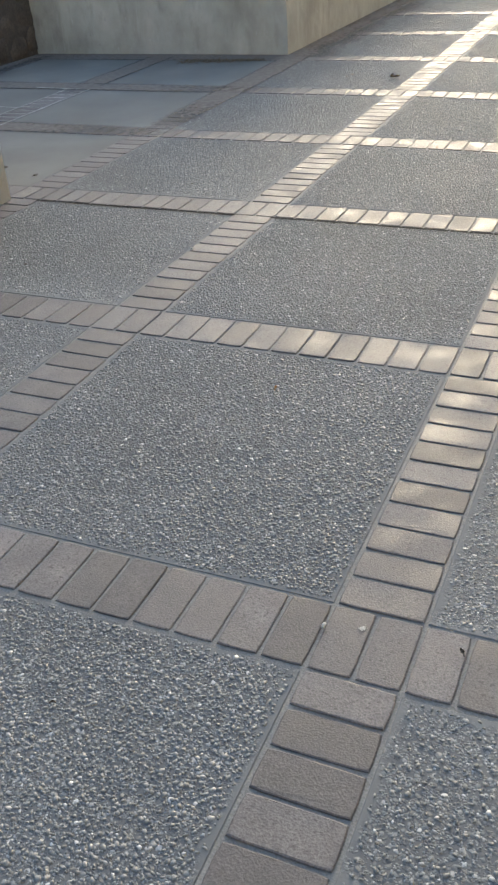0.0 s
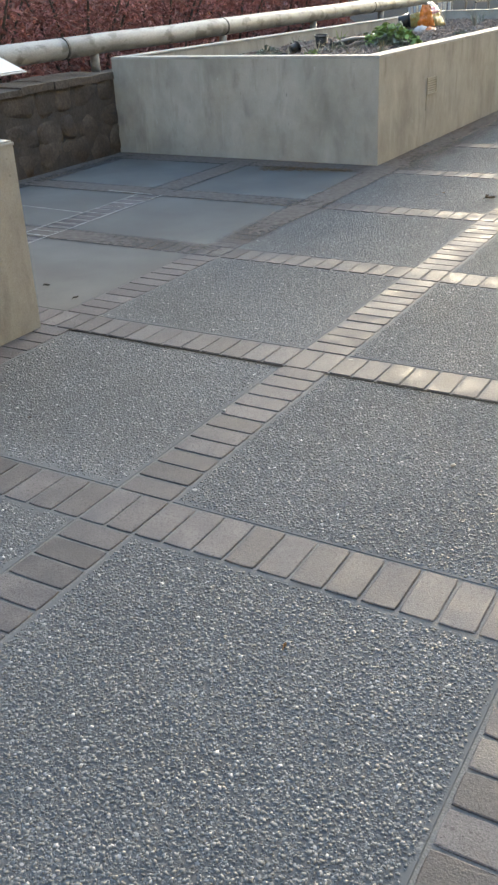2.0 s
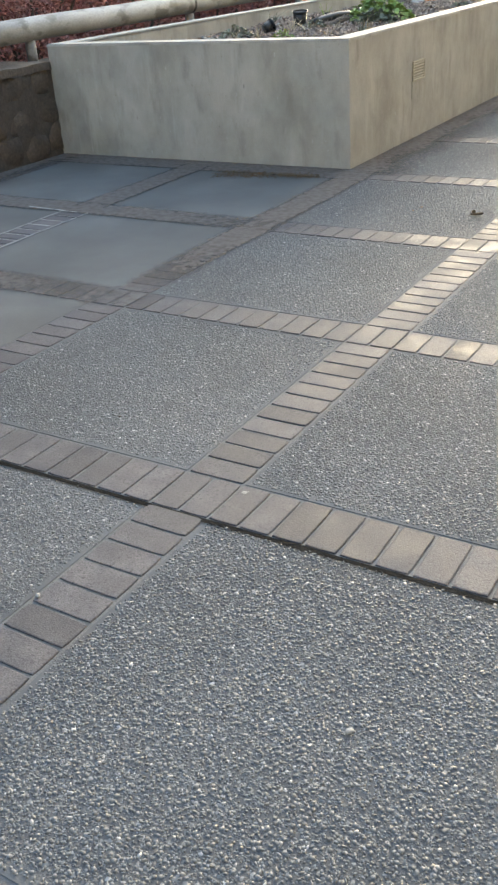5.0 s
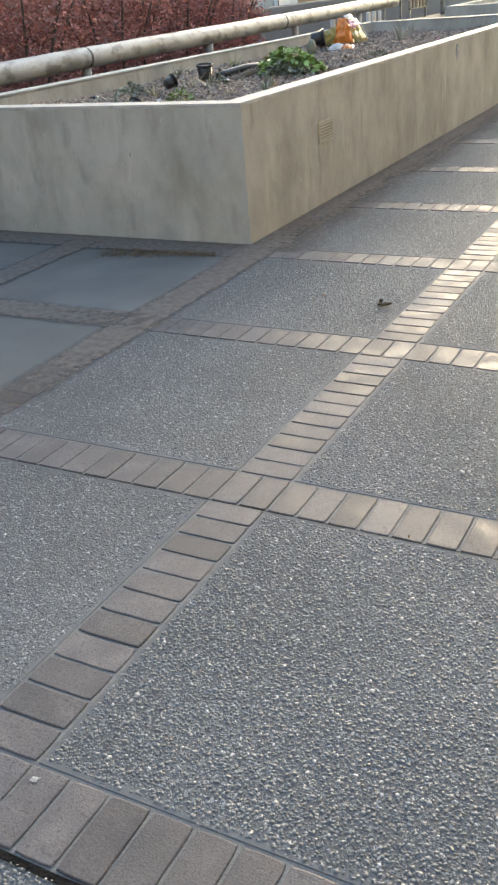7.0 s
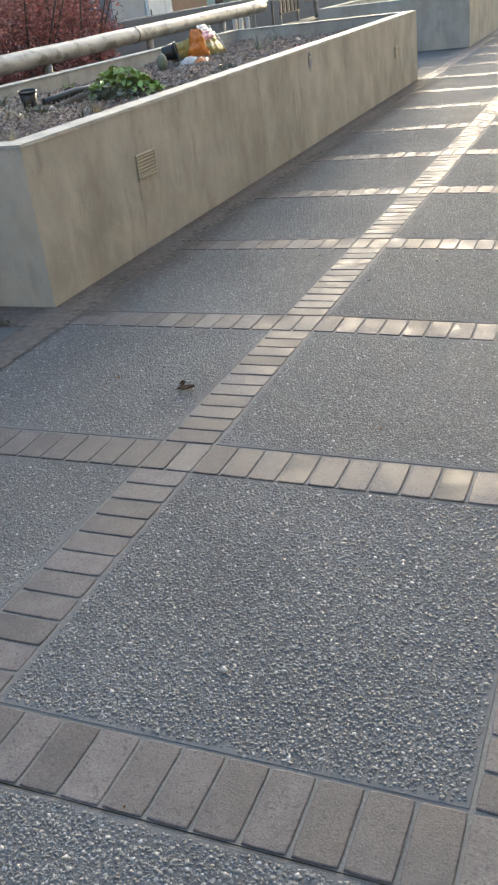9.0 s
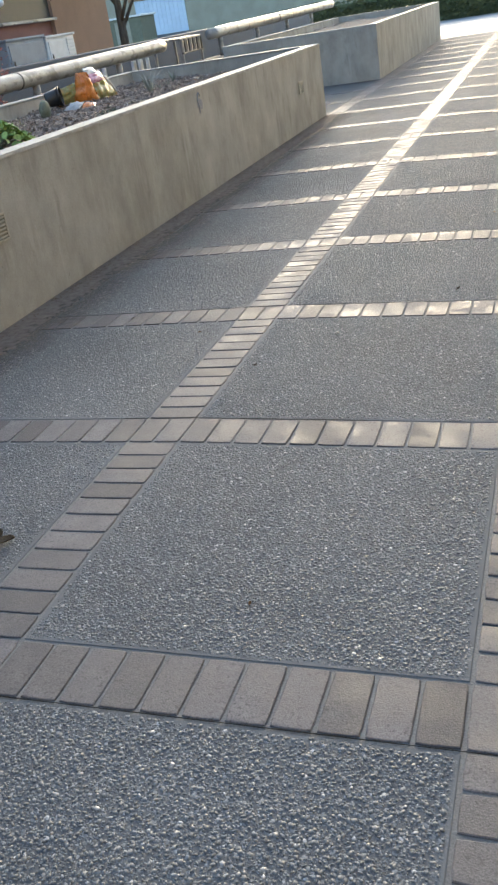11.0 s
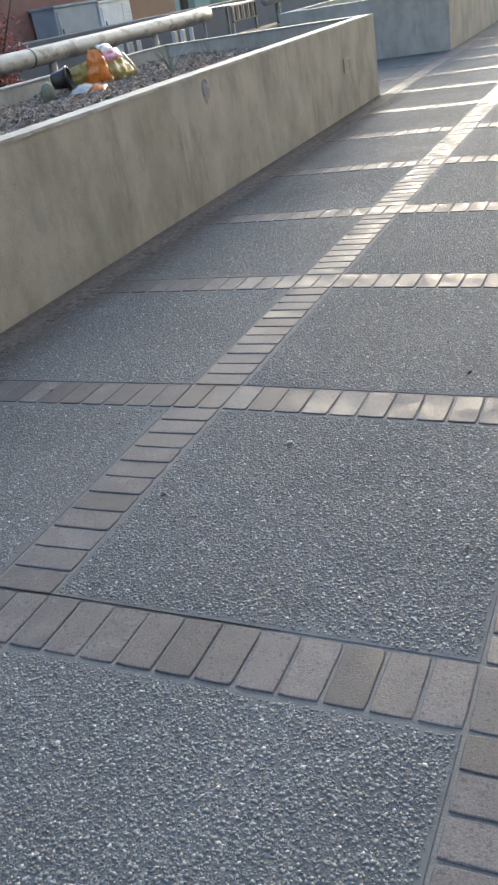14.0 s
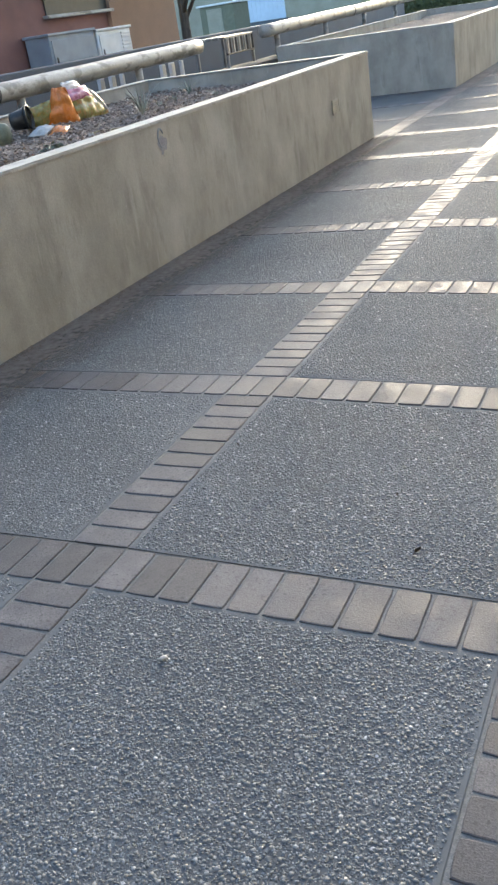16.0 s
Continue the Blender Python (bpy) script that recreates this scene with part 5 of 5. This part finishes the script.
# ---- brick bands ----
def brick_mesh(k):
    """A paver with a worn, slightly uneven outline and rounded arrises."""
    w, d = B - 0.0075, 2 * B - 0.010
    nx, ny = 4, 7
    bm = bmesh.new()
    rings = []
    for inset, z in ((0.0, -0.03), (0.0, -0.0022), (0.0008, -0.0004), (0.0032, BRICK_TOP)):
        ring = []
        for i, j in [(i, 0) for i in range(nx)] + [(nx, j) for j in range(ny)] + [(nx - i, ny) for i in range(nx)] + [(0, ny - j) for j in range(ny)]:
            corner = 0.0022 if i in (0, nx) and j in (0, ny) else 0.0
            chip = 0.0016 * max(0.0, noise.noise(Vector((i * 0.9 + 7 * k, j * 0.9, 2.0)))) + corner
            x, y = w * (i / nx - 0.5), d * (j / ny - 0.5)
            x -= math.copysign(inset + chip, x) if i in (0, nx) else 0
            y -= math.copysign(inset + chip, y) if j in (0, ny) else 0
            ring.append(bm.verts.new((x, y, z + (0.0007 * noise.noise(Vector((x * 40 + 5 * k, y * 40, 0))) if z > -0.001 else 0))))
        rings.append(ring)
    for r0, r1 in zip(rings, rings[1:]):
        for q in range(len(r0)):
            bm.faces.new((r0[q], r0[(q + 1) % len(r0)], r1[(q + 1) % len(r0)], r1[q]))
    bm.faces.new(rings[-1])
    return mesh_of("brick", bm, BRICK)


BRICKS = [brick_mesh(k) for k in range(12)]
far_verts, far_faces = [], []


def brick(x, y, across, parent):
    """across: the brick's length runs along y (cross band); otherwise along x."""
    if parent is None:
        w, d = (B - 0.009, 2 * B - 0.01) if across else (2 * B - 0.01, B - 0.009)
        k = len(far_verts)
        z = BRICK_TOP + rnd.uniform(-0.001, 0.0006) + sag(x, y)
        far_verts.extend([(x - w / 2, y - d / 2, z), (x + w / 2, y - d / 2, z), (x + w / 2, y + d / 2, z), (x - w / 2, y + d / 2, z), (x - w / 2, y - d / 2, z - 0.02), (x + w / 2, y - d / 2, z - 0.02), (x + w / 2, y + d / 2, z - 0.02), (x - w / 2, y + d / 2, z - 0.02)])
        far_faces.extend([(k, k + 1, k + 2, k + 3), (k, k + 4, k + 5, k + 1), (k + 1, k + 5, k + 6, k + 2), (k + 2, k + 6, k + 7, k + 3), (k + 3, k + 7, k + 4, k)])
        return
    ob = new("brick", BRICKS[rnd.randrange(len(BRICKS))])
    ob.parent = parent
    tilt = math.atan2(sag(x - 0.05, y) - sag(x + 0.05, y), 0.1)
    nod = math.atan2(sag(x, y + 0.05) - sag(x, y - 0.05), 0.1)
    ob.matrix_basis = pose(x - parent.location.x, y - parent.location.y, rnd.uniform(-0.0012, 0.0008) + sag(x, y), math.degrees(nod), math.degrees(tilt), 0) @ pose(0, 0, 0, rnd.uniform(-0.3, 0.3), rnd.uniform(-0.3, 0.3), (0 if across else 90) + rnd.uniform(-0.5, 0.5) + rnd.choice((0, 180)))


def inside_planter(x, y):
    return -4.1 < x < FACE and (y < -4.1 or 0.14 < y < 9.22 or 10.1 * P < y)


for j in range(-8, 17):
    y = j * P
    near = j <= 5
    h = holder("brick_band", (0, y, 0), "crosswise band of worn brown paver bricks", kind="structure") if near else None
    for c in range(-39, 65):
        x = -6 * B + (c + 0.5) * B + 5 * B
        if x < -4.05 or inside_planter(x, y):
            continue
        brick(x, y, True, h if -4.1 < x < 3.3 else None)
for i in range(-3, 6):
    x = i * P
    h = holder("brick_band", (x, 0, 0), "lengthwise band of worn brown paver bricks", kind="structure") if i <= 2 else None
    for j in range(-8, 16):
        for c in range(11):
            y = j * P + H + (c + 0.5) * B
            if inside_planter(x - 0.02, y):
                continue
            brick(x, y, False, h if j <= 5 and i <= 2 else None)
far = new("far_bricks", data_mesh("far_bricks", far_verts, far_faces, BRICK_FAR))
far.parent = panels
tagged(far, "worn brown paver bricks in the farther bands", kind="stuff")


# ---- dirt drifted over the bands beside the planter and in the alcove ----
def drift(x0, y0, x1, y1, profile, label, step=0.05):
    """A thin sheet of silt; profile(u, v) gives how thickly it covers, 0 to 1, over the sheet's two directions."""
    nx, ny = max(2, int((x1 - x0) / step)), max(2, int((y1 - y0) / step))
    vs = [(x0 + (x1 - x0) * i / nx, y0 + (y1 - y0) * j / ny) for i in range(nx + 1) for j in range(ny + 1)]
    me = data_mesh("silt", [(x, y, 0.0036 + sag(x, y) + 0.0006 * noise.noise(Vector((x * 9, y * 9, 0)))) for x, y in vs], [(i * (ny + 1) + j, (i + 1) * (ny + 1) + j, (i + 1) * (ny + 1) + j + 1, i * (ny + 1) + j + 1) for i in range(nx) for j in range(ny)], SILT)
    at = me.attributes.new("cover", "FLOAT", "POINT")
    at.data.foreach_set("value", [profile((x - x0) / (x1 - x0), (y - y0) / (y1 - y0)) + 0.16 * noise.noise(Vector((x * 2.5, y * 2.5, 1))) for x, y in vs])
    ob = new("silt", me)
    ob.parent = panels
    tagged(ob, label, kind="stuff")


def edge(v):
    """Full in the middle of a band, gone at both rims."""
    return min(1.0, 4.5 * min(v, 1 - v)) * 0.95


drift(FACE + 0.002, 0.02, FACE + 0.62, 9.2, lambda u, v: 1.0 - 1.25 * u, "reddish brown dirt drifted along the planter's foot")
drift(-4.06, -0.16, FACE + 0.1, 0.136, lambda u, v: edge(0.12 + 0.5 * v), "brown dirt drifted along the planter's front foot")
drift(-4.06, -P - 0.15, -0.75, -P + 0.15, lambda u, v: edge(v) * min(1.0, 2.6 * (1 - u)), "brown dirt packed over a brick band in the alcove")
drift(-4.06, -2 * P - 0.15, -0.9, -2 * P + 0.15, lambda u, v: edge(v) * min(0.85, 2.2 * (1 - u)), "brown dirt packed over a brick band in the alcove")
drift(-P - 0.15, -2.85, -P + 0.15, 0.02, lambda u, v: edge(u) * min(1.0, 2.5 * v), "brown dirt packed over a brick band in the alcove")
drift(-2 * P - 0.15, -1.28, -2 * P + 0.15, 0.02, lambda u, v: edge(u), "brown dirt packed over a brick band in the alcove")
drift(-4.075, -4.0, -3.75, 0.02, lambda u, v: 1.05 - 1.1 * u, "brown dirt drifted along the foot of the stone wall")
